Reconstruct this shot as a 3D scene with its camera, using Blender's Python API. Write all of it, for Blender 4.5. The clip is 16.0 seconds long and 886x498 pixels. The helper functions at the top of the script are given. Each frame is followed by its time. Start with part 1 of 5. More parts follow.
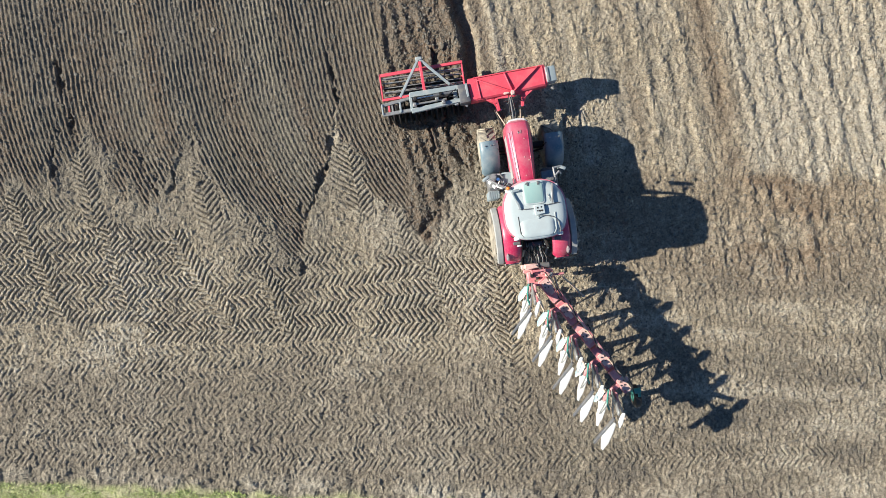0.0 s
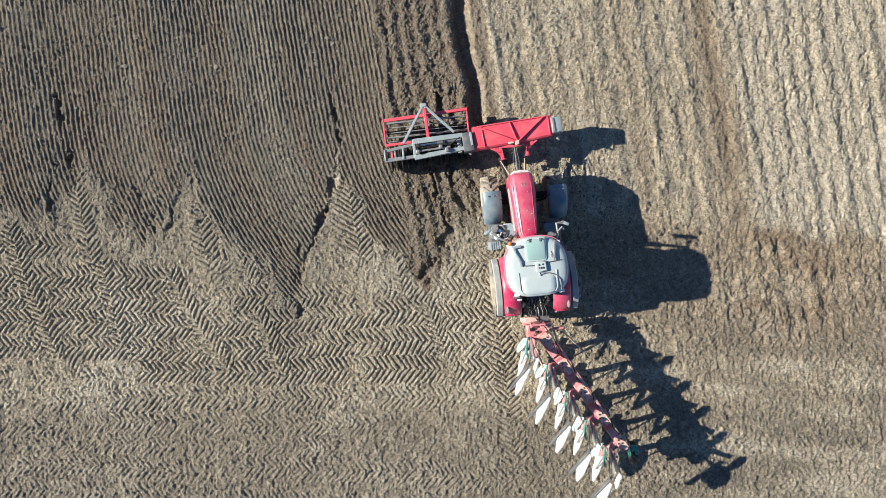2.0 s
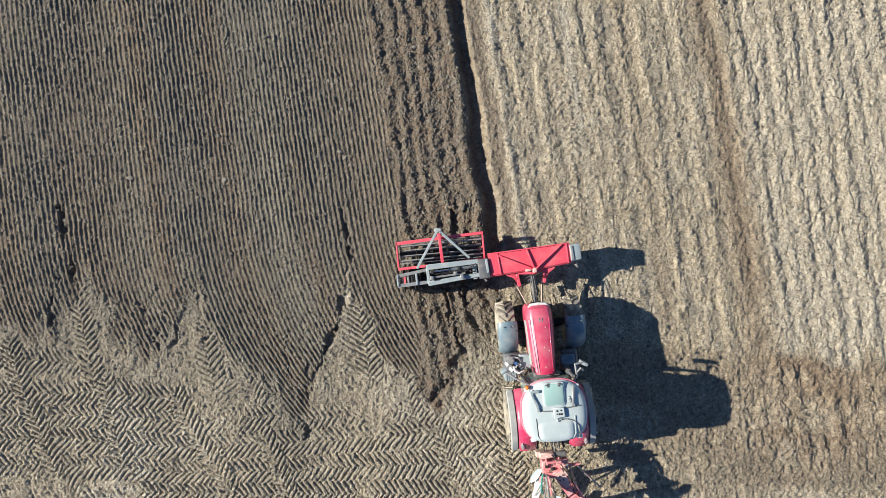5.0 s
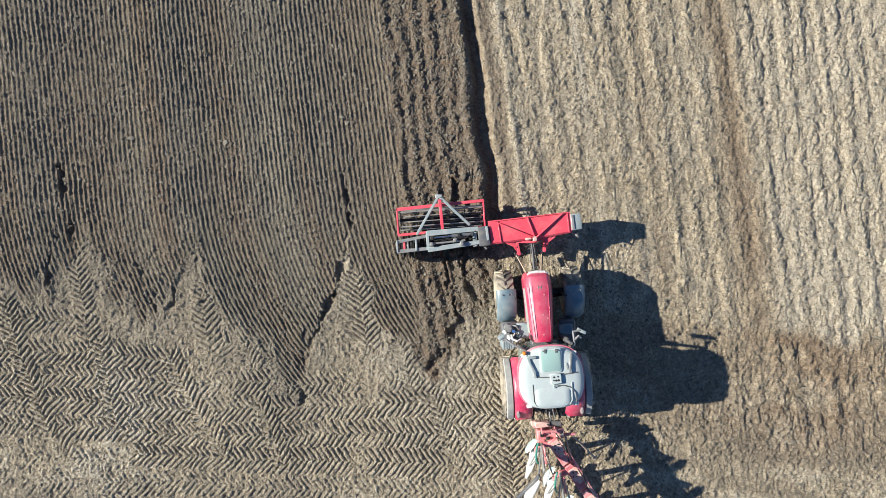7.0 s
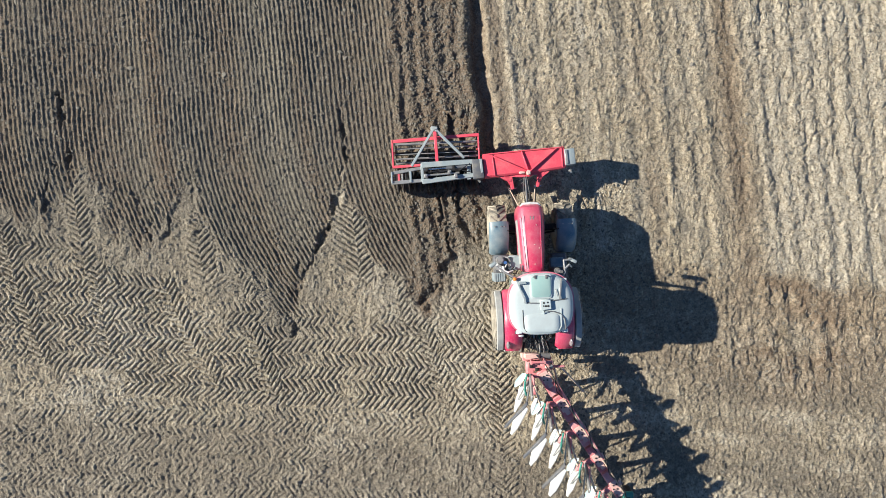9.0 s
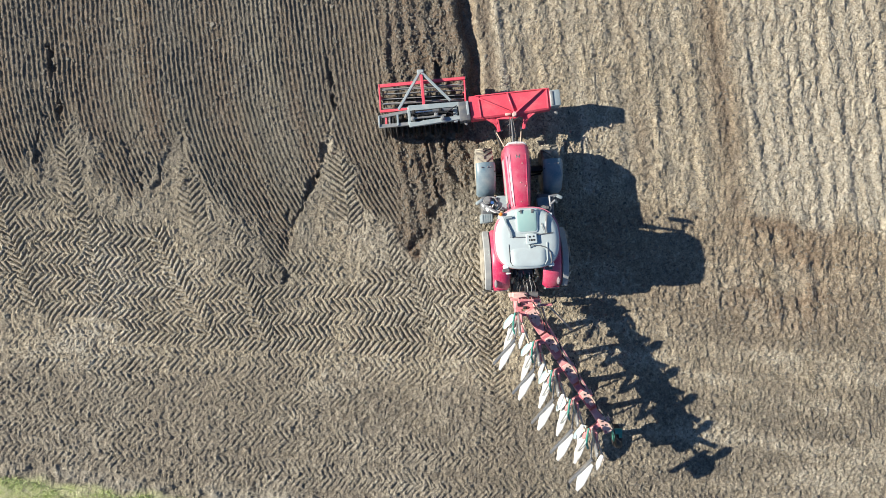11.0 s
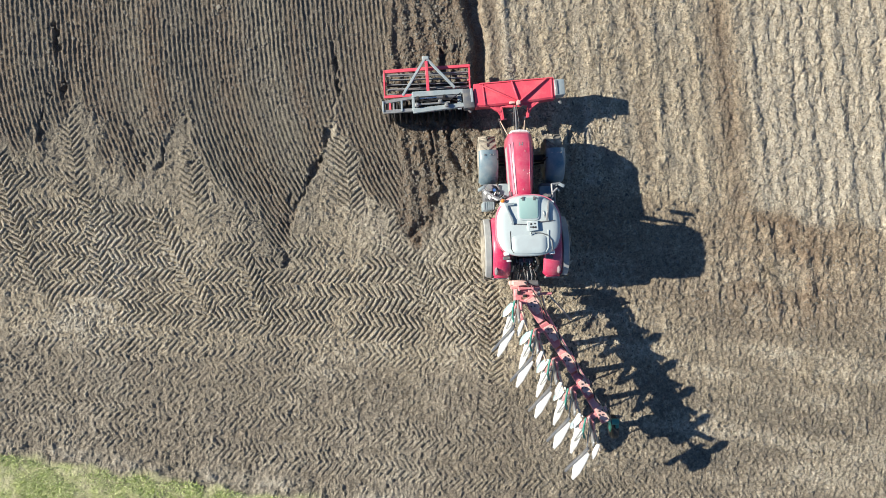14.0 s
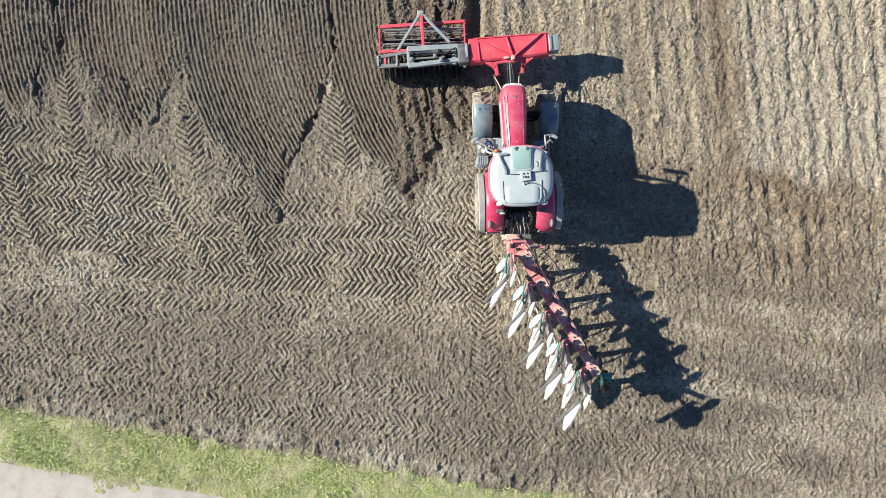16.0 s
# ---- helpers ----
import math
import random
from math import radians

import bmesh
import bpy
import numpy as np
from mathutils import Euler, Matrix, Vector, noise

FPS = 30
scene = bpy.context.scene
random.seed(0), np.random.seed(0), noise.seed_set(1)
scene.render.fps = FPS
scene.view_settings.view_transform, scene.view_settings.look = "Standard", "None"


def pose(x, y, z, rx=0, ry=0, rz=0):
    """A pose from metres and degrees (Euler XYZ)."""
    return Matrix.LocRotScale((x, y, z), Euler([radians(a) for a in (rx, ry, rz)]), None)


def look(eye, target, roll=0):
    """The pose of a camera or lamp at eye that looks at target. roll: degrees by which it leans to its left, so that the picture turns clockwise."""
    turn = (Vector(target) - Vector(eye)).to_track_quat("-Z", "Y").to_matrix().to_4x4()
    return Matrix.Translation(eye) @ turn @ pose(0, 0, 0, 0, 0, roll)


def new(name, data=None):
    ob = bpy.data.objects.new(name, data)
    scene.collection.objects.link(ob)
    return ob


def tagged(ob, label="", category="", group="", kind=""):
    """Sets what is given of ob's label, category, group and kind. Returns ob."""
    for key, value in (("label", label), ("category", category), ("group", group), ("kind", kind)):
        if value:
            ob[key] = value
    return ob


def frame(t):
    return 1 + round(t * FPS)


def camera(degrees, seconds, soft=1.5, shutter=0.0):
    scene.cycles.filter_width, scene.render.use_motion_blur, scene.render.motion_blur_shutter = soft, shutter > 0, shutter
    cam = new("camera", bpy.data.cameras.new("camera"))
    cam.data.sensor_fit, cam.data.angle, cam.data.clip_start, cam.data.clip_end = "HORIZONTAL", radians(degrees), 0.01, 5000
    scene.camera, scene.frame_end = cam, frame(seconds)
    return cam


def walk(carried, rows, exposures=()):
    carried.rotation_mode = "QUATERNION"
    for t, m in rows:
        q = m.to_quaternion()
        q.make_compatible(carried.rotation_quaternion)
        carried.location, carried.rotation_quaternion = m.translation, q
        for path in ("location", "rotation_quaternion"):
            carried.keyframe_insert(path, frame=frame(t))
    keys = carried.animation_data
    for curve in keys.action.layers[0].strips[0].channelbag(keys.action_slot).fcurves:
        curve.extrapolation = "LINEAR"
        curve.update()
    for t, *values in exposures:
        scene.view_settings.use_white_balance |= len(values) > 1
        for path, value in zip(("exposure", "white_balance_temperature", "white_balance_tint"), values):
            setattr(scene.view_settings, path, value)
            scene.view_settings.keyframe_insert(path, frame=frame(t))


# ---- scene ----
# The camera hangs from a drone and looks straight down.
cam = camera(68, 16.0, soft=0.6)
walk(cam, [
    (0.0, pose(-0.011, -2.807, 20.797, 0, 0, -4.23)),
    (0.5, pose(0.037, -2.806, 20.695, 0, 0, -3.27)),
    (1.0, pose(0.059, -2.496, 20.658, 0, 0, -2.71)),
    (1.5, pose(0.065, -1.978, 20.613, 0, 0, -2.51)),
    (2.0, pose(0.079, -1.350, 20.540, 0, 0, -2.52)),
    (2.5, pose(0.034, -0.659, 20.415, 0, 0, -2.54)),
    (3.0, pose(-0.026, 0.042, 20.260, 0, 0, -2.51)),
    (3.5, pose(-0.048, 0.766, 20.074, 0, 0, -2.39)),
    (4.0, pose(-0.148, 1.462, 19.998, 0, 0, -2.27)),
    (4.6, pose(-0.167, 2.134, 19.950, 0, 0, -2.03)),
    (5.3, pose(-0.216, 2.403, 19.920, 0, 0, -1.40)),
    (6.0, pose(-0.262, 2.202, 19.900, 0, 0, -0.80)),
    (6.5, pose(-0.276, 1.868, 19.884, 0, 0, -0.63)),
    (7.0, pose(-0.206, 1.403, 19.857, 0, 0, -0.26)),
    (7.5, pose(-0.211, 0.845, 19.891, 0, 0, 0.63)),
    (8.0, pose(-0.141, 0.313, 19.867, 0, 0, 1.20)),
    (8.5, pose(-0.066, -0.133, 19.898, 0, 0, 1.15)),
    (9.0, pose(-0.004, -0.542, 20.000, 0, 0, 1.00)),
    (10.2, pose(0.219, -1.600, 20.110, 0, 0, 0.50)),
    (11.5, pose(0.394, -2.522, 20.202, 0, 0, 0.26)),
    (12.0, pose(0.392, -2.709, 20.190, 0, 0, 0.57)),
    (12.5, pose(0.399, -2.725, 20.162, 0, 0, 0.84)),
    (13.0, pose(0.370, -2.632, 20.171, 0, 0, 0.89)),
    (13.5, pose(0.344, -2.530, 20.195, 0, 0, 1.05)),
    (14.0, pose(0.339, -2.599, 20.197, 0, 0, 1.57)),
    (14.5, pose(0.344, -2.870, 20.211, 0, 0, 2.04)),
    (15.0, pose(0.355, -3.223, 20.181, 0, 0, 2.16)),
    (15.5, pose(0.424, -3.577, 20.187, 0, 0, 2.07)),
    (16.0, pose(0.566, -3.926, 20.274, 0, 0, 1.99)),
])

# ---- light: a low clear sun and its sky ----
SUN_ELEVATION = 30.0
SUN_FALL = Vector((5.20, -0.62))            # the way that shadows fall over the ground
scene.view_settings.exposure = 0.92
world = bpy.data.worlds.new("sky")
scene.world = world
world.use_nodes = True
sky = world.node_tree.nodes.new("ShaderNodeTexSky")
sky.sky_type = "NISHITA"
sky.sun_disc = False
sky.ozone_density = 6.0
sky.dust_density = 0.1
sky.sun_elevation = radians(SUN_ELEVATION)
sky.sun_rotation = math.atan2(-SUN_FALL.x, -SUN_FALL.y)
sky_back = world.node_tree.nodes["Background"]
sky_back.inputs["Strength"].default_value = 0.056
world.node_tree.links.new(sky.outputs["Color"], sky_back.inputs["Color"])
sun = new("sun", bpy.data.lights.new("sun", "SUN"))
sun.data.energy = 4.6
sun.data.angle = radians(0.55)
sun.data.color = (1.0, 0.93, 0.795)
fall = Vector((SUN_FALL.x, SUN_FALL.y, 0)).normalized()
fall.z = -math.tan(radians(SUN_ELEVATION))
sun.matrix_world = look(-40 * fall, (0, 0, 0))


# ---- materials ----
def ramp_mix(nt, fac, a, b):
    """A colour that goes from a to b with fac."""
    mix = nt.nodes.new("ShaderNodeMix")
    mix.data_type = "RGBA"
    nt.links.new(fac, mix.inputs[0])
    for socket, value in ((mix.inputs[6], a), (mix.inputs[7], b)):
        if isinstance(value, tuple):
            socket.default_value = (*value, 1)
        else:
            nt.links.new(value, socket)
    return mix.outputs[2]


def noise_of(nt, scale, detail=4.0, low=0.35, high=0.65, rough=0.6, warp=0.0):
    """Noise at a size in metres (1 / scale), stretched between low and high."""
    place = nt.nodes.new("ShaderNodeNewGeometry")
    tex = nt.nodes.new("ShaderNodeTexNoise")
    tex.inputs["Scale"].default_value = scale
    tex.inputs["Detail"].default_value = detail
    tex.inputs["Roughness"].default_value = rough
    tex.inputs["Distortion"].default_value = warp
    nt.links.new(place.outputs["Position"], tex.inputs["Vector"])
    fit = nt.nodes.new("ShaderNodeMapRange")
    fit.inputs["From Min"].default_value = low
    fit.inputs["From Max"].default_value = high
    nt.links.new(tex.outputs["Fac"], fit.inputs["Value"])
    return fit.outputs["Result"]


def bump_of(nt, bsdf, height, strength, distance):
    bump = nt.nodes.new("ShaderNodeBump")
    bump.inputs["Strength"].default_value = strength
    bump.inputs["Distance"].default_value = distance
    nt.links.new(height, bump.inputs["Height"])
    nt.links.new(bump.outputs["Normal"], bsdf.inputs["Normal"])


def scaled(nt, value, k):
    m = nt.nodes.new("ShaderNodeMath")
    m.operation = "MULTIPLY"
    nt.links.new(value, m.inputs[0])
    if isinstance(k, float):
        m.inputs[1].default_value = k
    else:
        nt.links.new(k, m.inputs[1])
    return m.outputs[0]


def start_material(name, rough, metal=0.0):
    m = bpy.data.materials.new(name)
    m.use_nodes = True
    bsdf = m.node_tree.nodes["Principled BSDF"]
    bsdf.inputs["Roughness"].default_value = rough
    bsdf.inputs["Metallic"].default_value = metal
    return m, m.node_tree, bsdf


def worn(name, base, other, rough=0.5, metal=0.0, scale=3.0, low=0.45, high=0.75, bump=0.1, coat=0.0):
    """Paint, metal or rubber with dust, scuffs or fading in a second colour, at two sizes."""
    m, nt, bsdf = start_material(name, rough, metal)
    large = noise_of(nt, scale, 5, low, high)
    fine = noise_of(nt, scale * 14, 3, 0.5, 0.85)
    first = ramp_mix(nt, large, base, other)
    nt.links.new(ramp_mix(nt, scaled(nt, fine, 0.5), first, other), bsdf.inputs["Base Color"])
    bump_of(nt, bsdf, fine, bump, 0.01)
    bsdf.inputs["Coat Weight"].default_value = coat
    bsdf.inputs["Coat Roughness"].default_value = 0.15
    return m


def attribute(nt, name):
    a = nt.nodes.new("ShaderNodeAttribute")
    a.attribute_name = name
    return a.outputs["Fac"]


def soil_material():
    m, nt, bsdf = start_material("field_soil", 0.95)
    bsdf.inputs["Specular IOR Level"].default_value = 0.15
    patch = noise_of(nt, 0.35, 5, 0.3, 0.7)
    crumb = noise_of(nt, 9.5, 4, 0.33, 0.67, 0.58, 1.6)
    grit = noise_of(nt, 24, 3, 0.48, 0.70)
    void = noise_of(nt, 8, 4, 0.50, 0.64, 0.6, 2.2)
    dark = ramp_mix(nt, patch, (0.078, 0.072, 0.061), (0.114, 0.106, 0.090))
    hue = noise_of(nt, 0.9, 3, 0.42, 0.72)
    tinged = ramp_mix(nt, scaled(nt, hue, 0.45), dark, (0.118, 0.112, 0.072))
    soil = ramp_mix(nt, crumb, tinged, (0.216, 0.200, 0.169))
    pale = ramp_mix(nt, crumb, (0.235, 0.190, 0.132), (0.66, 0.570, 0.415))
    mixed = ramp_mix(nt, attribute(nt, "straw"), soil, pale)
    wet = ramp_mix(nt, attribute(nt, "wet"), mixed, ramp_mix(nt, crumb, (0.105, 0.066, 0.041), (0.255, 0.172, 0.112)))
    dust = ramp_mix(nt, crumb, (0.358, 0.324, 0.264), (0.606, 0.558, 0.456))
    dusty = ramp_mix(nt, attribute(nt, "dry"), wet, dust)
    sward = ramp_mix(nt, noise_of(nt, 2.4, 4, 0.38, 0.64), ramp_mix(nt, crumb, (0.26, 0.32, 0.09), (0.50, 0.56, 0.24)), (0.62, 0.60, 0.36))
    green = ramp_mix(nt, attribute(nt, "turf"), dusty, sward)
    speck = ramp_mix(nt, scaled(nt, grit, 0.40), green, (0.34, 0.295, 0.24))
    # random dark specks: soil grain, with shade of small voids painted in
    void_specks = ramp_mix(nt, scaled(nt, void, 0.28), speck, (0.055, 0.043, 0.034))
    nt.links.new(void_specks, bsdf.inputs["Base Color"])
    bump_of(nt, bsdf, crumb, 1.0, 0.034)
    return m


def island_material(name, a, b, rough=0.9):
    """For scattered small pieces: each piece takes its own tone between a and b."""
    m, nt, bsdf = start_material(name, rough)
    geo = nt.nodes.new("ShaderNodeNewGeometry")
    tone = ramp_mix(nt, geo.outputs["Random Per Island"], a, b)
    fine = noise_of(nt, 45, 3, 0.4, 0.75)
    nt.links.new(ramp_mix(nt, scaled(nt, fine, 0.4), tone, tuple(0.6 * v for v in a)), bsdf.inputs["Base Color"])
    bsdf.inputs["Specular IOR Level"].default_value = 0.2
    return m


def glass_material(name, tint, rough=0.04):
    m, nt, bsdf = start_material(name, rough)
    bsdf.inputs["Base Color"].default_value = (*tint, 1)
    bsdf.inputs["Transmission Weight"].default_value = 0.75
    bsdf.inputs["IOR"].default_value = 1.45
    return m


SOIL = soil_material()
CLOD = island_material("soil_clod", (0.090, 0.082, 0.069), (0.210, 0.196, 0.168))
CRUMB = island_material("soil_crumb", (0.118, 0.107, 0.090), (0.275, 0.257, 0.220))
STRAW = island_material("straw", (0.17, 0.138, 0.096), (0.46, 0.39, 0.29))
GRASS = island_material("grass_blade", (0.32, 0.43, 0.10), (0.82, 0.82, 0.50), 0.7)
GRAVEL = worn("pale_gravel", (0.52, 0.49, 0.45), (0.38, 0.35, 0.31), 0.95, scale=2.5, bump=0.6)
# pink second tone: dust, with the red's pinkish glare painted in
RED = worn("red_tractor_paint", (0.54, 0.024, 0.095), (0.60, 0.25, 0.29), 0.34, scale=1.6, low=0.42, high=0.95, bump=0.03, coat=0.5)
RED_IMPLEMENT = worn("red_implement_paint", (0.76, 0.080, 0.125), (0.72, 0.24, 0.25), 0.45, scale=2.2, low=0.5, high=0.95, bump=0.05, coat=0.2)
RED_FADED = worn("faded_red_plough_paint", (0.56, 0.16, 0.18), (0.70, 0.42, 0.41), 0.6, scale=4.0, low=0.4, high=0.75, bump=0.12)
# the plough's red once more, with shade on the beam put into it
RED_SHADED = worn("shaded_plough_red", (0.52, 0.14, 0.165), (0.64, 0.34, 0.34), 0.6, scale=4.0, low=0.4, high=0.8, bump=0.12)
ROOF = worn("pale_grey_roof_plastic", (0.485, 0.565, 0.580), (0.42, 0.465, 0.475), 0.45, scale=1.8, low=0.4, high=0.8, bump=0.04)
GREY = worn("grey_paint", (0.265, 0.325, 0.352), (0.39, 0.41, 0.41), 0.55, scale=5.0, bump=0.08)
GREY_DARK = worn("dark_grey_paint", (0.10, 0.11, 0.13), (0.20, 0.19, 0.17), 0.5, scale=5.0, bump=0.08)
GREY_LIGHT = worn("light_grey_steel", (0.36, 0.37, 0.37), (0.25, 0.24, 0.23), 0.42, 0.4, scale=6.0, bump=0.08)
MUDGUARD = worn("dusty_mudguard_plastic", (0.085, 0.165, 0.225), (0.27, 0.315, 0.33), 0.34, scale=2.5, low=0.35, high=0.75, bump=0.08)
RUBBER = worn("muddy_rubber", (0.050, 0.048, 0.045), (0.40, 0.36, 0.29), 0.85, scale=2.6, low=0.3, high=0.62, bump=0.3)
DUSTY = worn("pale_dusty_rubber", (0.31, 0.325, 0.325), (0.46, 0.45, 0.42), 0.8, scale=3.0, bump=0.1)
RIM = worn("silver_rim", (0.40, 0.40, 0.39), (0.26, 0.22, 0.18), 0.5, 0.3, scale=4.0)
BLACK = worn("black_iron", (0.022, 0.022, 0.024), (0.07, 0.062, 0.055), 0.55, 0.2, scale=6.0, bump=0.15)
STEEL = worn("polished_mouldboard_steel", (0.70, 0.72, 0.72), (0.36, 0.37, 0.36), 0.45, 0.25, scale=7.0, low=0.48, high=0.80, bump=0.05)
SHARE = worn("pale_teal_share", (0.42, 0.62, 0.64), (0.62, 0.68, 0.68), 0.45, 0.1, scale=7.0, bump=0.05)
BLUE = worn("blue_plastic", (0.05, 0.13, 0.34), (0.10, 0.18, 0.34), 0.4, scale=9.0)
CHROME = worn("chrome_rod", (0.75, 0.76, 0.78), (0.60, 0.60, 0.60), 0.16, 1.0, scale=8.0)
TEAL = worn("teal_green_paint", (0.030, 0.23, 0.19), (0.10, 0.30, 0.26), 0.5, scale=6.0)
CREAM = worn("cream_painted_steel", (0.52, 0.42, 0.33), (0.48, 0.34, 0.26), 0.6, scale=6.0)
ORANGE = worn("orange_plastic", (0.80, 0.22, 0.03), (0.65, 0.20, 0.05), 0.3, scale=9.0)
PINK = worn("bleached_pink_paint", (0.66, 0.46, 0.42), (0.58, 0.30, 0.26), 0.6, scale=6.0)
HATCH = worn("teal_tinted_roof_glass", (0.30, 0.47, 0.45), (0.36, 0.50, 0.47), 0.12, scale=2.5, bump=0.01, coat=0.6)
CAB_GLASS = glass_material("cab_glass", (0.55, 0.68, 0.66))
LENS = worn("lamp_lens", (0.72, 0.74, 0.75), (0.55, 0.56, 0.56), 0.15, scale=9.0, coat=0.5)
RIM_RED = worn("faded_red_roof_rim", (0.60, 0.17, 0.24), (0.66, 0.42, 0.46), 0.45, scale=2.0)
# pale gloss of the red paint, put into colour for the bonnet
GLOSS_STRIPE = worn("pale_pink_gloss", (0.78, 0.46, 0.54), (0.70, 0.30, 0.40), 0.35, scale=3.0)
TAIL = worn("smoked_tail_lens", (0.24, 0.22, 0.24), (0.36, 0.30, 0.30), 0.2, scale=9.0, coat=0.5)


# ---- building helpers ----
def part(name, bm, material, parent, label="", bend=38):
    """Links a bmesh as one mesh object under a thing or a part."""
    bmesh.ops.recalc_face_normals(bm, faces=bm.faces)
    me = bpy.data.meshes.new(name)
    bm.to_mesh(me)
    bm.free()
    me.materials.append(material)
    me.shade_smooth()
    me.set_sharp_from_angle(angle=radians(bend))
    ob = new(name, me)
    ob.parent = parent
    if label:
        tagged(ob, label)
    return ob


def thing(name, m, label, category, group="", kind=""):
    """An Empty at the base of a thing; its parts become children."""
    ob = new(name)
    ob.matrix_basis = m
    ob.empty_display_size = 0.3
    return tagged(ob, label, category, group, kind)


def box(bm, centre, size, bevel=0.01, turn=None, seg=1):
    """Adds a bevelled box to bm; turn: a rotation matrix."""
    made = bmesh.ops.create_cube(bm, size=1.0)["verts"]
    m = Matrix.Translation(centre) @ (turn.to_4x4() if turn else Matrix()) @ Matrix.Diagonal((*size, 1))
    bmesh.ops.transform(bm, matrix=m, verts=made)
    if bevel:
        edges = list({e for v in made for e in v.link_edges})
        bmesh.ops.bevel(bm, geom=edges, offset=bevel, segments=seg, affect="EDGES", profile=0.5)
    return bm


def bar(bm, a, b, wide, high, bevel=0.008):
    """A square bar from a to b, wide across and high upwards."""
    a, b = Vector(a), Vector(b)
    way = b - a
    q = way.to_track_quat("Y", "Z")
    return box(bm, (a + b) / 2, (wide, way.length, high), bevel, q.to_matrix())


def rod(bm, a, b, r, n=10, r2=None):
    """A round rod from a to b."""
    a, b = Vector(a), Vector(b)
    way = b - a
    m = Matrix.Translation((a + b) / 2) @ way.to_track_quat("Z", "Y").to_matrix().to_4x4()
    bmesh.ops.create_cone(bm, cap_ends=True, segments=n, radius1=r, radius2=r if r2 is None else r2, depth=way.length, matrix=m)
    return bm


def pipe(bm, points, r, n=8):
    """A bent pipe through the points, with balls at the bends."""
    for a, b in zip(points, points[1:]):
        rod(bm, a, b, r, n)
    for p in points[1:-1]:
        bmesh.ops.create_uvsphere(bm, u_segments=n, v_segments=6, radius=r * 1.02, matrix=Matrix.Translation(p))
    return bm


def loft(bm, rings, closed=True):
    """A skin over rings of equally many points, capped at both ends."""
    rows = [[bm.verts.new(p) for p in ring] for ring in rings]
    n = len(rows[0])
    for r0, r1 in zip(rows, rows[1:]):
        for i in range(n if closed else n - 1):
            j = (i + 1) % n
            bm.faces.new((r0[i], r0[j], r1[j], r1[i]))
    if closed:
        bm.faces.new(rows[0])
        bm.faces.new(rows[-1])
    return bm


def round_ring(cx, cy, z, hx, hy, power=3.5, n=40, nose=0.0):
    """A rounded rectangle of half sizes hx, hy at height z; nose narrows its front."""
    out = []
    for i in range(n):
        a = 2 * math.pi * i / n
        c, s = math.cos(a), math.sin(a)
        x = math.copysign(abs(c) ** (2 / power), c) * hx
        y = math.copysign(abs(s) ** (2 / power), s) * hy
        x *= 1 - nose * max(0, y / hy) ** 2
        out.append((cx + x, cy + y, z))
    return out


def arc_shell(bm, x0, x1, cy, cz, r, a0, a1, thick=0.025, n=14, crown=0.03):
    """A curved guard over a wheel whose axle runs along x, from the angle a0 to a1 (degrees from forward, upwards)."""
    rings = []
    xs = [x0, x0 + 0.12 * (x1 - x0), (x0 + x1) / 2, x1 - 0.12 * (x1 - x0), x1]
    drop = [-0.07, 0.0, crown, 0.0, -0.07]
    for i in range(n + 1):
        a = radians(a0 + (a1 - a0) * i / n)
        c, s = math.cos(a), math.sin(a)
        outer = [(x, cy + (r + d) * c, cz + (r + d) * s) for x, d in zip(xs, drop)]
        inner = [(x, cy + (r + d - thick) * c, cz + (r + d - thick) * s) for x, d in zip(reversed(xs), reversed(drop))]
        rings.append(outer + inner)
    return loft(bm, rings)


def revolve(bm, profile, n, centre):
    """Turns a profile of (x, radius) about an axle along x through centre."""
    rows = []
    for i in range(n):
        a = 2 * math.pi * i / n
        rows.append([bm.verts.new((centre[0] + x, centre[1] + r * math.cos(a), centre[2] + r * math.sin(a))) for x, r in profile])
    for i in range(n):
        r0, r1 = rows[i], rows[(i + 1) % n]
        for k in range(len(profile) - 1):
            bm.faces.new((r0[k], r0[k + 1], r1[k + 1], r1[k]))
    return bm


def tyre_mesh(width, radius, inner, lugs):
    """A tractor tyre with two rows of slanting lugs."""
    bm = bmesh.new()
    h = width / 2
    deep = 0.045
    r = radius - deep
    profile = [(-h * 0.72, inner), (-h * 0.98, inner + 0.35 * (r - inner)), (-h, r - 0.14), (-h * 0.9, r - 0.03), (-h * 0.5, r),
               (h * 0.5, r), (h * 0.9, r - 0.03), (h, r - 0.14), (h * 0.98, inner + 0.35 * (r - inner)), (h * 0.72, inner), (-h * 0.72, inner)]
    revolve(bm, profile, 40, (0, 0, 0))
    step = 2 * math.pi / lugs
    for side in (-1, 1):
        for i in range(lugs):
            a = i * step + (step / 2 if side > 0 else 0)
            half = 0.2 * step
            slant = 0.95 * step
            top, low = [], []
            for x, da, rr in ((0.02, 0.0, radius), (h * 0.95, -slant, radius - 0.03)):
                for e in (-half, half):
                    ang = a + da + e
                    for lst, q in ((top, rr), (low, rr - deep - 0.02)):
                        lst.append(bm.verts.new((side * x, q * math.cos(ang), q * math.sin(ang))))
            t0, t1, t3, t2 = top
            l0, l1, l3, l2 = low
            for f in ((t0, t1, t2, t3), (t0, l0, l1, t1), (t1, l1, l2, t2), (t2, l2, l3, t3), (t3, l3, l0, t0)):
                bm.faces.new(f)
    return bm


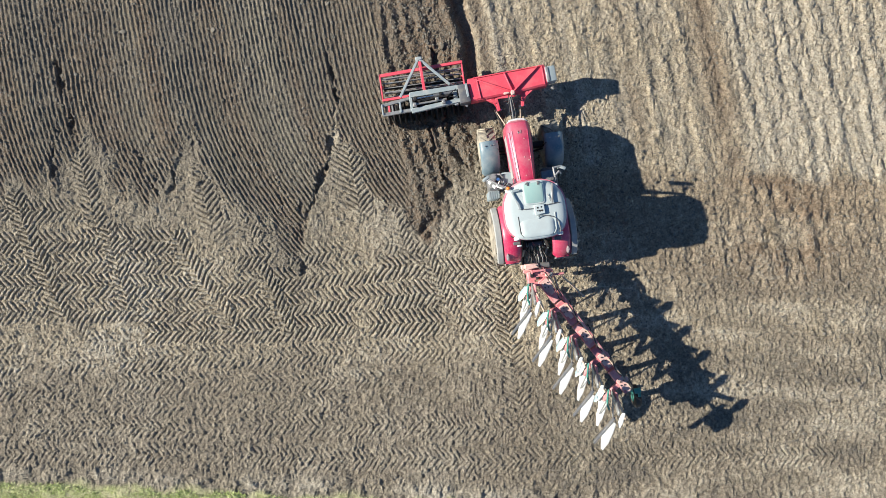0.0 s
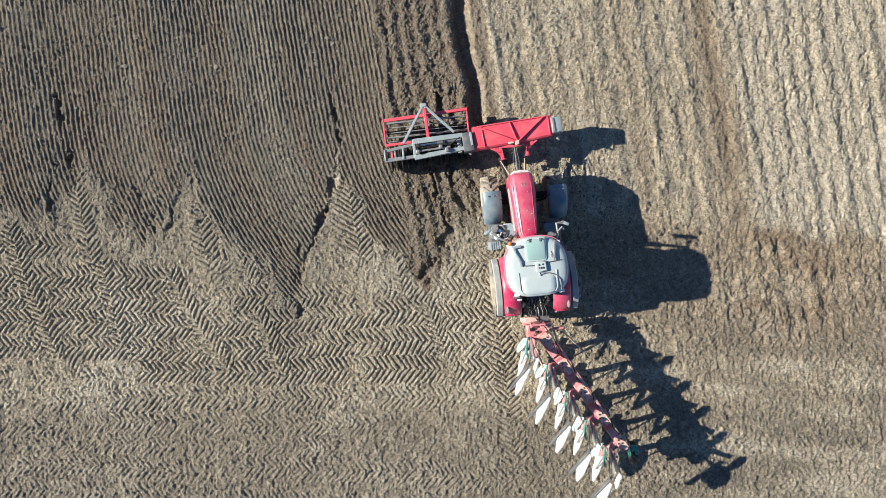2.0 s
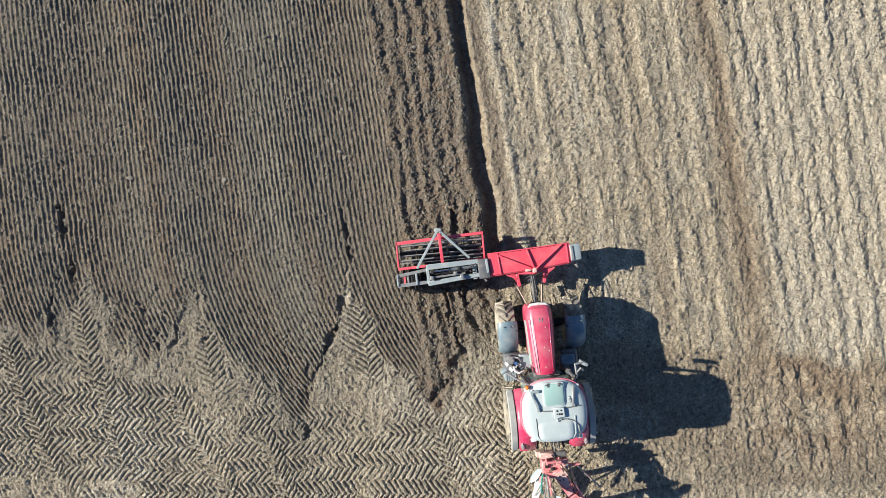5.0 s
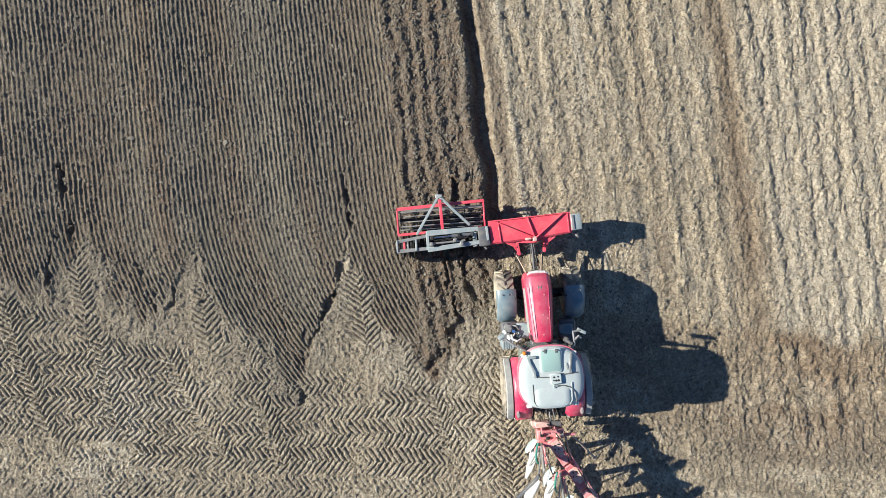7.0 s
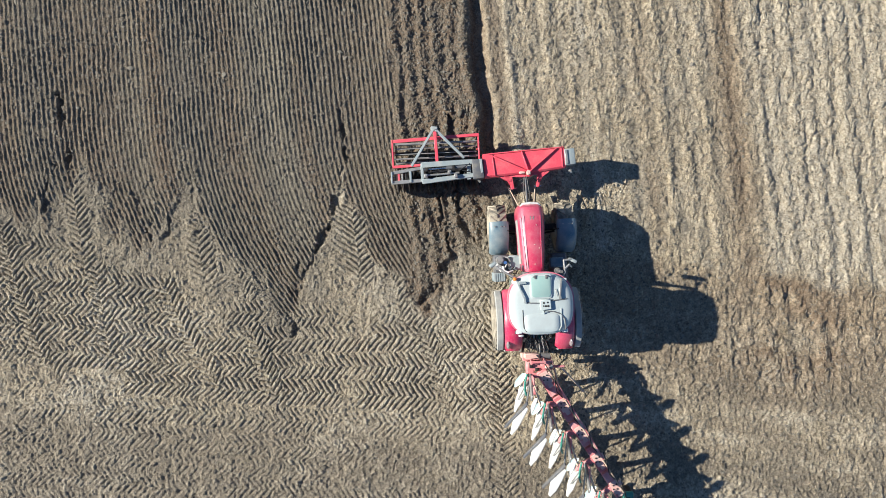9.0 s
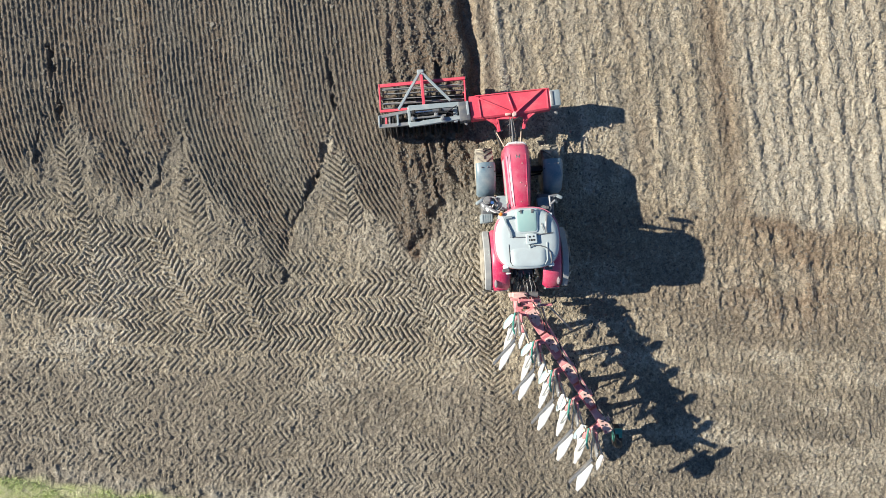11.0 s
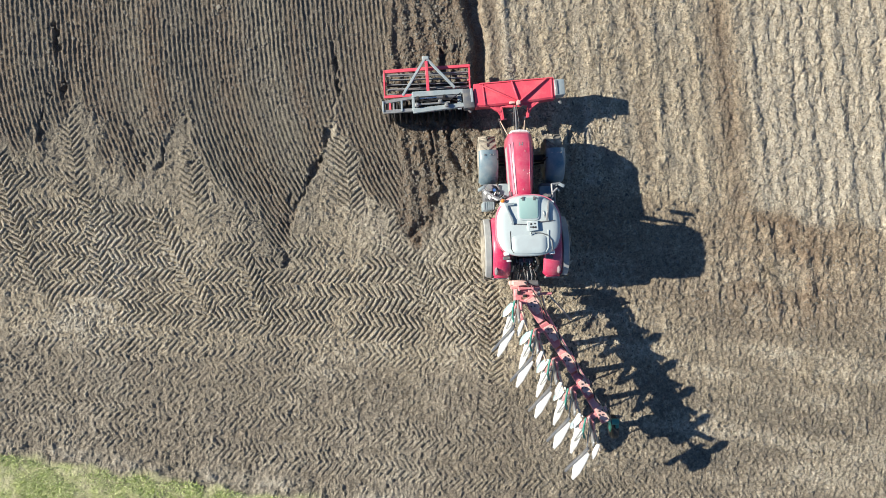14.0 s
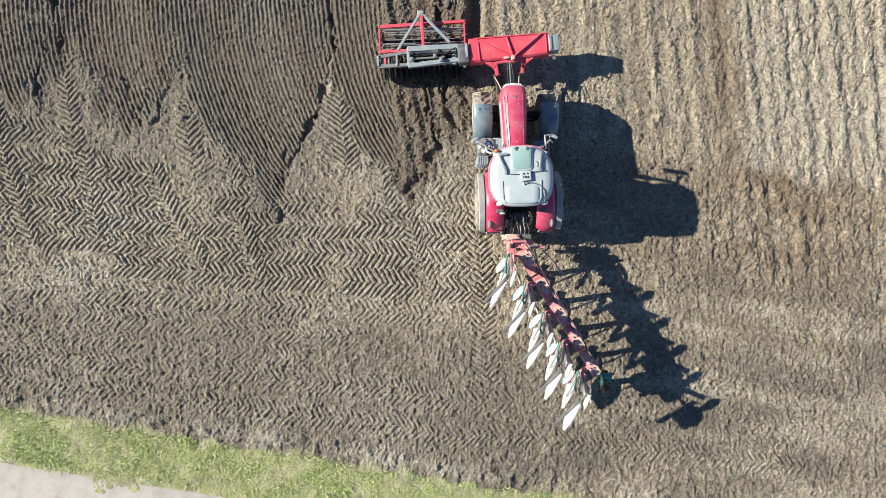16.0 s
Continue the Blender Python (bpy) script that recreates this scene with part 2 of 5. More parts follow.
def wheel(parent, x, y, width, radius, inner, lugs, turn=0.0):
    """wheel (rim and hub) > tyre."""
    bm = bmesh.new()
    h = width / 2
    revolve(bm, [(-h * 0.70, inner + 0.01), (-h * 0.74, inner + 0.035), (-h * 0.62, inner - 0.03), (-h * 0.1, inner - 0.06), (0.02, 0.16), (0.10, 0.14), (0.10, 0.0)], 28, (0, 0, 0))
    revolve(bm, [(h * 0.70, inner + 0.01), (h * 0.74, inner + 0.035), (h * 0.62, inner - 0.03), (h * 0.15, inner - 0.06), (-0.02, 0.16), (-0.12, 0.14), (-0.12, 0.0)], 28, (0, 0, 0))
    for i in range(8):
        a = 2 * math.pi * i / 8
        for s in (-1, 1):
            rod(bm, (s * 0.09, 0.11 * math.cos(a), 0.11 * math.sin(a)), (s * 0.13, 0.11 * math.cos(a), 0.11 * math.sin(a)), 0.014, 6)
    w = part("wheel", bm, RIM, parent)
    w.matrix_basis = pose(x, y, radius, 0, 0, turn)
    part("tyre", tyre_mesh(width, radius, inner, lugs), RUBBER, w, "mud-caked tyre with chevron lugs")
    return w


# ---- the ground: one sheet, fine under the camera, coarse out to the horizon ----
LEAN = 0.13                                  # the furrows run a little askew of north
_lattice = np.random.RandomState(7).rand(8, 512, 512)


def vnoise(x, y, size, seed):
    """Smooth noise between -1 and 1 with lumps of that size in metres."""
    u, v = x / size + 19.7 * seed, y / size + 7.3 * seed
    i, j = np.floor(u).astype(int), np.floor(v).astype(int)
    a, b = u - i, v - j
    a, b = a * a * (3 - 2 * a), b * b * (3 - 2 * b)
    t = _lattice[seed % 8]
    i0, i1, j0, j1 = i % 512, (i + 1) % 512, j % 512, (j + 1) % 512
    low = t[i0, j0] * (1 - a) + t[i1, j0] * a
    high = t[i0, j1] * (1 - a) + t[i1, j1] * a
    return 2 * (low * (1 - b) + high * b) - 1


def fbm(x, y, size, seed, octaves=3):
    total, amp = 0.0, 1.0
    for k in range(octaves):
        total = total + amp * vnoise(x, y, size / 2 ** k, seed + k)
        amp *= 0.55
    return total


def step(a, b, v):
    t = np.clip((v - a) / (b - a), 0, 1)
    return t * t * (3 - 2 * t)


def tilled_edge(x):
    """The uneven end of the tilled strips: a tongue for each pass of the press, bowed on its west side."""
    tongues = ((-12.2, 0.28, 0.10, 0.0, 1.6), (-8.93, -0.41, 0.12, 0.42, 1.7), (-4.53, -2.80, 0.545, 0.216, 2.9), (-0.50, -2.45, 0.60, 0.38, 1.45))
    edge = np.full_like(x, 99.0)
    for tip_x, tip_y, slope, bow, right in tongues:
        west = np.maximum(0, tip_x - x)
        edge = np.minimum(edge, tip_y + slope * west + bow * west * west + right * np.maximum(0, x - tip_x))
    return np.minimum(edge, 2.2)


def grass_edge(x):
    return -9.25 - 0.121 * (x + 13.9)


# the deep grooves at the strips' edges: points along each, top to bottom, width, depth
GROOVES = (
    (((-11.75, 4.0), (-11.68, 2.9), (-11.43, 2.2), (-11.34, 1.65)), 0.055, 0.17), (((-11.9, 1.8), (-12.2, 0.4)), 0.06, 0.10),
    (((-3.18, 3.5), (-3.05, 2.2), (-3.02, 1.65)), 0.075, 0.19), (((-3.05, 1.6), (-3.42, 0.2)), 0.065, 0.13), (((-3.45, 0.1), (-4.10, -1.2), (-4.50, -2.5)), 0.075, 0.16),
    (((-4.58, -2.55), (-4.45, -3.25)), 0.085, 0.15), (((-5.1, -0.5), (-4.9, -1.2), (-4.6, -2.1)), 0.055, 0.11),
    (((-9.5, 1.0), (-9.2, 0.2), (-8.95, -0.4)), 0.08, 0.13), (((-8.3, 0.3), (-8.5, -0.5)), 0.06, 0.09),
    (((-0.30, 2.6), (-0.16, 1.0), (0.30, -0.85)), 0.07, 0.13), (((0.28, -0.80), (0.10, -1.12)), 0.13, 0.14), (((-0.22, -1.65), (-0.62, -2.15)), 0.10, 0.14),
    (((0.12, 3.6), (0.35, 1.25), (0.53, 0.27), (0.97, -0.28)), 0.09, 0.15), (((0.62, 2.8), (0.95, 1.0), (1.35, 0.2)), 0.06, 0.10),
)
# wheel tracks: from, to, width, how deep
TRACKS = (
    ((-15, -0.35), (-10.6, -0.75), 0.70, 0.9), ((-15, -1.45), (-7.9, -1.85), 0.74, 1.0), ((-15, -2.2), (-5.4, -2.65), 0.72, 0.9),
    ((-15, -2.95), (-4.6, -3.45), 0.76, 1.1), ((-15, -3.75), (-4.4, -4.25), 0.74, 1.0), ((-4.6, -3.42), (1.9, -3.45), 0.76, 1.2),
    ((-4.4, -4.22), (2.3, -4.3), 0.74, 1.1), ((-9.6, -4.75), (2.2, -5.12), 0.74, 1.2), ((-15, -4.65), (-10.2, -5.0), 0.70, 0.7),
    ((-9.5, -5.6), (2.0, -5.95), 0.72, 0.9), ((-15, -5.4), (-8.8, -5.75), 0.72, 0.9), ((-15, -6.15), (-2.0, -6.75), 0.70, 0.9), ((-13.5, -6.9), (-3.0, -7.5), 0.66, 0.7), ((-11.35, 1.9), (-10.75, -2.2), 0.66, 1.0),
    ((-7.5, 0.5), (-7.0, -2.9), 0.68, 0.9), ((-6.8, -0.2), (-5.7, -2.9), 0.60, 0.7), ((-2.85, 0.9), (-2.4, -3.2), 0.72, 1.1),
    ((-1.9, -0.6), (-1.2, -3.2), 0.62, 0.8), ((1.75, -1.9), (2.1, -8.0), 0.74, 1.4), ((0.7, -2.5), (1.1, -3.2), 0.60, 0.8),
    ((3.5, -2.6), (3.7, -6.0), 0.66, 0.5), ((-15, -7.55), (3.0, -8.6), 0.70, 0.8), ((-15, -8.3), (12.0, -10.4), 0.60, 0.8), ((2.6, -8.2), (14.5, -9.3), 0.55, 0.5),
    ((-12.7, -2.5), (-10.9, -6.4), 0.70, 0.8), ((-2.2, -4.4), (0.6, -7.4), 0.70, 0.7), ((-9.9, -2.2), (-8.1, -5.6), 0.66, 0.7),
    ((-5.6, -5.4), (-3.6, -8.2), 0.66, 0.6), ((3.2, -6.9), (14.0, -8.2), 0.7, 0.35), ((4.5, -3.9), (14.0, -5.3), 0.7, 0.3), ((4.30, 1.0), (3.05, 10.6), 0.60, 0.4),
    ((-4.9, -2.75), (1.6, -2.65), 0.72, 0.8), ((-3.1, 0.9), (-2.9, -2.4), 0.60, 0.7), ((-1.5, -1.9), (1.9, -2.0), 0.60, 0.6), ((-7.2, -1.2), (-4.9, -2.2), 0.60, 0.7), ((-6.2, 0.8), (-5.6, -1.3), 0.62, 0.8), ((1.2, -0.4), (1.75, -2.6), 0.66, 0.9),
    ((-13.4, 0.0), (-12.2, -4.2), 0.66, 1.35), ((-8.4, -1.6), (-6.7, -4.9), 0.66, 1.35), ((-5.9, -2.9), (-4.9, -5.2), 0.60, 1.3), ((-0.7, -2.9), (0.5, -5.6), 0.66, 1.3), ((-10.6, -1.2), (-10.0, -4.0), 0.62, 1.3),
)


def ground_height(x, y):
    """Height, and how strawy, wet, dry and turfy the ground is."""
    along = x + LEAN * y
    verge_y = y - grass_edge(x)
    clod = fbm(x, y, 0.34, 1, 3)
    crumb = fbm(x, y, 0.12, 4, 2) + 0.9 * vnoise(x, y, 0.052, 6)
    lump = 1 - 2.2 * np.abs(vnoise(x, y, 0.19, 7)) + 0.6 * vnoise(x, y, 0.09, 5)
    soft = fbm(x, y, 2.2, 2, 2)
    # rounded clods with thin cracks between them, at two sizes
    billow = np.minimum(np.abs(vnoise(x + 0.03 * clod, y * 0.72, 0.21, 3)), 0.42) / 0.42 - 0.6
    small = np.minimum(np.abs(vnoise(x, y * 0.8 + 0.02 * clod, 0.105, 5)), 0.45) / 0.45 - 0.6
    wob = 0.35 * vnoise(x, y, 1.1, 5) + 0.12 * vnoise(x, y, 0.4, 3)
    bend = np.maximum(0, 3.0 - y)
    # last open furrow and the loose ploughed strip beside it
    furrow_x = along - 1.72 + 0.10 * vnoise(x, y, 0.9, 6)
    furrow_on = step(1.2, 2.4, y)
    edge = tilled_edge(x + 0.20 * vnoise(x, y, 0.9, 2)) + 0.30 * vnoise(x, y, 0.6, 3) + 0.55 * vnoise(x + 0.1 * y, y * 0.2, 0.16, 6)
    tilled = step(-0.45, 0.40, y - edge) * step(0.15, -0.15, along - 1.50 - 0.35 * step(2.4, -3.0, y))
    loose = tilled * step(-1.15, -0.85, along + 0.10 * vnoise(x, y, 0.7, 1) + 0.35 * step(0.5, -2.5, y))
    comb = tilled - loose
    # ridges left by the press
    u = x + (0.100 + 0.050 * step(-11.0, 1.0, x)) * y - 0.060 * bend * bend + 0.020 * vnoise(x, y, 0.6, 7) + 0.012 * vnoise(x, y, 0.2, 4)
    wave = np.cos(2 * math.pi * u / 0.149) + 0.25 * np.cos(4 * math.pi * u / 0.149)
    fade = 0.80 + 0.12 * vnoise(x, y, 1.6, 0)
    bead = 0.96 + 0.34 * vnoise(u * 0.8, y, 0.10, 5)
    stud = np.cos(2 * math.pi * (y - 0.12 * x + 0.05 * vnoise(x, y, 0.5, 3)) / 0.152)
    # where two passes cross beside a groove, a second, slanting set of ridges
    crossed = step(1.3, 0.5, np.hypot((x + 4.5) / 1.1, (y - 1.3) / 1.7)) + 0.8 * step(1.3, 0.5, np.hypot((x + 8.6) / 0.9, (y - 1.5) / 1.2))
    hatch = np.cos(2 * math.pi * (y - 0.45 * x - 0.10 * x * x / 4 + 0.02 * vnoise(x, y, 0.3, 2)) / 0.17)
    h = comb * (fade * (0.0222 * (1 + 0.40 * step(2.0, -1.5, y)) * bead * wave * (1 - 0.15 * crossed) + 0.009 * crossed * hatch + 0.0058 * stud) + 0.0072 * crumb + 0.006 * small + 0.004 * clod + 0.030 * np.cos(2 * math.pi * u / 4.15))
    # coarse clods of the strip that waits for the press
    h = h + loose * (0.030 * np.cos(2 * math.pi * (along + wob * 0.4) / 0.46) + 0.024 * clod + 0.022 * crumb + 0.020 * billow + 0.014 * small)
    pit = np.exp(-(furrow_x / 0.21) ** 4) * furrow_on
    h = h - 0.26 * pit + furrow_on * 0.10 * np.exp(-((furrow_x + 0.42) / 0.2) ** 2)
    # worked stubble east of the furrow
    stubble = step(-0.05, 0.25, furrow_x + 0.1) * (1 - tilled) * step(-0.25, 0.35, y - (0.06 - 0.118 * x) + 0.5 * vnoise(x, y, 0.6, 4))
    far = step(9.6, 10.2, along + 0.4 * vnoise(x, y, 2.0, 1))
    rows = (1 - far) * np.cos(2 * math.pi * (along + 0.22 * wob) / 0.64) + far * np.cos(2 * math.pi * (along + 0.20 * wob) / 0.53)
    rows = rows + 0.6 * np.cos(2 * math.pi * (along + 0.15 * wob) / 1.43 + 1.0)
    lane = np.exp(-((along - 2.62 + 0.12 * wob) / 0.11) ** 2) + 0.9 * np.exp(-((along - 4.85 + 0.12 * wob) / 0.13) ** 2)
    long_grain = vnoise(along * 1.0, y * 0.22, 0.16, 2)
    long_wide = vnoise(along * 1.0, y * 0.16, 0.30, 4) + 0.4 * vnoise(along, y * 0.5, 0.11, 1)
    h = h + stubble * ((0.017 + 0.004 * far) * rows + 0.018 * long_grain + 0.044 * np.minimum(0, long_wide + 0.28) + (1 - 0.75 * np.minimum(lane, 1)) * (0.008 * clod + 0.016 * crumb + (0.016 + 0.015 * far) * billow + 0.009 * small) + 0.036 * lane)
    below = (0.06 - 0.118 * x) - y
    band = step(-0.2, 0.3, below) * step(4.8, 2.4, below + 0.8 * soft) * np.clip(0.42 + 0.62 * np.exp(-((x - 10.8 + 0.4 * soft) / 1.7) ** 2), 0, 1) * step(3.6, 5.0, x)
    # headland: trodden, with tracks
    head = (1 - tilled) * (1 - stubble) * (1 - pit)
    smooth = step(-5.9, -6.9, y + 0.05 * x + 0.5 * vnoise(x, y, 1.0, 6)) + 0.55 * step(3.5, 5.5, x) * step(-1.5, -3.0, y + 0.1 * x)
    smooth = np.clip(smooth, 0, 1)
    h = h + head * ((0.018 - 0.004 * smooth) * clod + (0.016 + 0.003 * smooth) * crumb + (0.004 - 0.002 * smooth) * lump + 0.020 * smooth * vnoise(x * 0.18, y + 0.07 * x, 0.15, 2) + (0.019 + 0.002 * smooth) * small + (0.013 + 0.002 * smooth) * billow + 0.03 * soft + band * (0.022 * rows + 0.022 * billow + 0.014 * clod))
    press = np.zeros_like(x)
    pale_top = np.zeros_like(x)
    sway, gap, jit = 0.20 * vnoise(x, y, 2.3, 5), np.clip(1.10 + 0.60 * vnoise(x, y, 0.55, 3) + 0.70 * vnoise(x, y, 1.7, 1), 0, 1) * (1 - 0.35 * step(-5.0, -6.2, y + 0.06 * x)) * np.clip(head + 0.75 * stubble, 0, 1), 0.035 * vnoise(x, y, 0.3, 2) + 0.05 * vnoise(x, y, 1.2, 4)
    for (ax, ay), (bx, by), width, deep in TRACKS:
        dx, dy = bx - ax, by - ay
        length = math.hypot(dx, dy)
        dx, dy = dx / length, dy / length
        s = (x - ax) * dx + (y - ay) * dy
        side = -(x - ax) * dy + (y - ay) * dx + sway
        on = step(width / 2 + 0.05, width / 2 - 0.03, np.abs(side)) * step(-0.2, 0.2, s) * step(length + 0.2, length - 0.2, s)
        on = on * gap * deep
        lug = np.sin(2 * math.pi * (s + 0.80 * np.abs(side) + 0.059 * np.sign(side) + jit) / 0.186)
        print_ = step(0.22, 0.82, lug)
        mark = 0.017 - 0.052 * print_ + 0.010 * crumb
        # tops between prints go pale: dry earth, with a highlight painted in
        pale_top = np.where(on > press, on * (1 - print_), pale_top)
        h = np.where(on > press, h * (1 - 0.7 * np.minimum(on, 1)) + on * mark, h)
        press = np.maximum(press, on)
    ragged, swell, broken = 0.14 * wob + 0.11 * vnoise(x, y, 0.20, 4) + 0.06 * vnoise(x, y, 0.08, 1), 1.0 + 0.75 * vnoise(x, y, 0.4, 6), np.clip(0.72 + 1.2 * vnoise(x, y, 0.36, 2) + 0.5 * vnoise(x, y, 0.12, 3), 0, 1)
    for points, width, deep in GROOVES:
        for (ax, ay), (bx, by) in zip(points, points[1:]):
            dx, dy = bx - ax, by - ay
            q = np.clip(((x - ax) * dx + (y - ay) * dy) / (dx * dx + dy * dy), 0, 1)
            d = np.hypot(x - ax - q * dx + ragged, y - ay - q * dy) * swell
            cut = np.exp(-(d / width) ** 4) * broken
            h = np.minimum(h, h * (1 - cut) - deep * cut)
    # the verge and the farm track
    verge = step(0.18, -0.12, verge_y + 0.22 * vnoise(x, y, 0.5, 1))
    lip = np.exp(-((verge_y - 0.35) / 0.22) ** 2)
    h = h * (1 - 0.6 * verge) + 0.05 * verge + lip * (0.035 * clod - 0.02)
    # what lies on it
    blur = step(-3.8, 0.4, y - tilled_edge(x) + 0.8 * vnoise(x, y, 0.6, 3)) * step(2.1, 1.2, along)
    tan_patch = np.clip(0.55 + 0.5 * soft, 0, 1)
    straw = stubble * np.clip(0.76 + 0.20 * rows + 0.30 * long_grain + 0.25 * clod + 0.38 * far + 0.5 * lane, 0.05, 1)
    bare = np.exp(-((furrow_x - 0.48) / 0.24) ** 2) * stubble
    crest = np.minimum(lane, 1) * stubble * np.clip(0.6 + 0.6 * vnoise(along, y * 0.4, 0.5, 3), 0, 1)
    straw = straw * (1 - 0.75 * bare)
    straw = straw + head * (1 - 0.72 * blur) * (0.55 + 0.24 * tan_patch * (1 - smooth) + 0.16 * crumb - 0.28 * smooth) + comb * (0.03 + 0.10 * step(1.6, 0.0, y - edge) + 0.05 * soft + 0.07 * np.cos(2 * math.pi * u / 4.15) + 0.05 * np.cos(2 * math.pi * u / 0.98) + 0.14 * vnoise(u, y * 0.07, 0.42, 1))
    streak = vnoise(x * 0.25, y + 0.1 * x, 0.45, 6) + 0.6 * vnoise(x * 0.3, y + 0.1 * x, 0.9, 3)
    straw = straw + head * step(3.0, 5.0, x) * (0.26 * streak + 0.14)
    brown = np.exp(-((along - 9.15 - 0.3 * soft) / 0.5) ** 2) * stubble + 0.6 * np.exp(-((along - 6.6) / 0.35) ** 2) * stubble
    wet = 0.60 * brown * np.clip(0.8 + 0.6 * soft, 0, 1) + 0.10 * head * step(3.5, 5.0, x) * (1 - np.clip(streak, 0, 1)) + 0.72 * band * np.clip(0.85 + 0.5 * soft + 0.3 * clod, 0, 1) * (1 - tilled) + 0.30 * comb * step(-4.5, -2.0, along) + 0.42 * comb * np.clip(vnoise(u, y * 0.06, 0.75, 6) + 0.1, 0, 1) + 0.8 * pit + 0.42 * bare + loose * (0.46 + 0.2 * clod) + 0.16 * comb * step(-5.0, -10.0, x) + 0.14 * smooth * head * step(5.0, 2.0, x) * step(0.2, 0.9, verge_y)
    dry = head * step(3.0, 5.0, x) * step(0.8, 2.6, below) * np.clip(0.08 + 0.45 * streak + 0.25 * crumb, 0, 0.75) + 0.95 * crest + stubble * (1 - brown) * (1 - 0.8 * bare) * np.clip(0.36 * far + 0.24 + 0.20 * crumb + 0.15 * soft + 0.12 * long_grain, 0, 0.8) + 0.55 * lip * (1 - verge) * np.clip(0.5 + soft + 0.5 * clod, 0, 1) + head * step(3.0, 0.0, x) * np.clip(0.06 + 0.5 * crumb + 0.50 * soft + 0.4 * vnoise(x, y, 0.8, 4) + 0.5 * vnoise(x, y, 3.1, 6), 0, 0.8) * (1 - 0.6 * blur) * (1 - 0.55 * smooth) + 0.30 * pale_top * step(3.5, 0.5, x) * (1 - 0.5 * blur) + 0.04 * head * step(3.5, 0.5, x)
    return h, np.clip(straw, 0, 1), np.clip(wet, 0, 0.9), np.clip(dry, 0, 1), np.clip(verge * (0.75 + 0.3 * clod), 0, 1)


def spread(lo, hi, pitch):
    """Even lines between lo and hi, then ever wider ones out to 2.5 km."""
    mid = np.arange(lo, hi + pitch / 2, pitch)
    out = np.cumsum(0.06 * 1.42 ** np.arange(28))
    return np.concatenate([lo - out[::-1], mid, hi + out])


def sheet(name, gx, gy):
    x, y = np.meshgrid(gx, gy)
    h, straw, wet, dry, turf = ground_height(x, y)
    calm = step(2.0, 0.0, np.maximum(np.abs(x) - 16, np.abs(y + 1.2) - 12.2))
    h = h * calm
    ny, nx = x.shape
    me = bpy.data.meshes.new(name)
    me.vertices.add(nx * ny)
    me.vertices.foreach_set("co", np.stack([x, y, h], -1).astype(np.float32).ravel())
    idx = np.arange(nx * ny).reshape(ny, nx)
    quads = np.stack([idx[:-1, :-1], idx[:-1, 1:], idx[1:, 1:], idx[1:, :-1]], -1).reshape(-1, 4)
    me.loops.add(quads.size)
    me.loops.foreach_set("vertex_index", quads.astype(np.int32).ravel())
    me.polygons.add(len(quads))
    me.polygons.foreach_set("loop_start", np.arange(0, quads.size, 4, dtype=np.int32))
    me.update(calc_edges=True)
    me.shade_smooth()
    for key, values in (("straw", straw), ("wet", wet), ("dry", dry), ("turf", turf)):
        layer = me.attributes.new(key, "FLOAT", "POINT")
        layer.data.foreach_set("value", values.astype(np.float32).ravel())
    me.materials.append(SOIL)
    return new(name, me)


ground = tagged(sheet("ground", spread(-15.0, 15.0, 0.024), spread(-12.0, 10.6, 0.030)),
                "brown farm field, part tilled in ridges, part stubble, with tyre tracks", "field", kind="structure")

# the pale farm track beyond the grass verge
bm = bmesh.new()
rows = []
for i in range(261):
    x = -130 + i
    ragged = 0.10 * noise.noise((x * 0.9, 0, 0)) + 0.05 * noise.noise((x * 3.1, 4, 0))
    top = -10.85 - 0.121 * (x + 13.9) + ragged
    rows.append([bm.verts.new((x, top - d, z)) for d, z in ((-0.03, 0.0), (0.0, 0.055), (0.5, 0.075), (1.6, 0.085), (2.7, 0.075), (3.1, 0.0))])
for r0, r1 in zip(rows, rows[1:]):
    for k in range(5):
        bm.faces.new((r0[k], r0[k + 1], r1[k + 1], r1[k]))
tagged(part("road", bm, GRAVEL, None, bend=80), "pale gravel farm track along the verge", "farm track", kind="structure")


# ---- scattered stuff on the ground ----
rng = np.random.RandomState(11)


def scatter(name, material, places, shape_v, shape_f, sizes, turns, tilts, label, category, uneven=0.0):
    """One mesh of many small pieces: a base shape, scaled, turned and set at each place."""
    n, k = len(places), len(shape_v)
    c, s = np.cos(turns), np.sin(turns)
    v = shape_v[None] * sizes[:, None, :] * (1 + uneven * rng.uniform(-1, 1, (n, k, 1)))
    ct, st = np.cos(tilts), np.sin(tilts)
    y1 = v[:, :, 1] * ct[:, None] - v[:, :, 2] * st[:, None]
    z1 = v[:, :, 1] * st[:, None] + v[:, :, 2] * ct[:, None]
    out = np.empty_like(v)
    out[:, :, 0] = v[:, :, 0] * c[:, None] - y1 * s[:, None]
    out[:, :, 1] = v[:, :, 0] * s[:, None] + y1 * c[:, None]
    out[:, :, 2] = z1
    out += places[:, None, :]
    faces = (shape_f[None] + (np.arange(n) * k)[:, None, None]).reshape(-1, shape_f.shape[1])
    me = bpy.data.meshes.new(name)
    me.vertices.add(n * k)
    me.vertices.foreach_set("co", out.astype(np.float32).ravel())
    me.loops.add(faces.size)
    me.loops.foreach_set("vertex_index", faces.astype(np.int32).ravel())
    me.polygons.add(len(faces))
    me.polygons.foreach_set("loop_start", np.arange(0, faces.size, faces.shape[1], dtype=np.int32))
    me.update(calc_edges=True)
    me.materials.append(material)
    return tagged(new(name, me), label, category, kind="stuff")


def ground_at(x, y):
    return ground_height(x, y)[0]


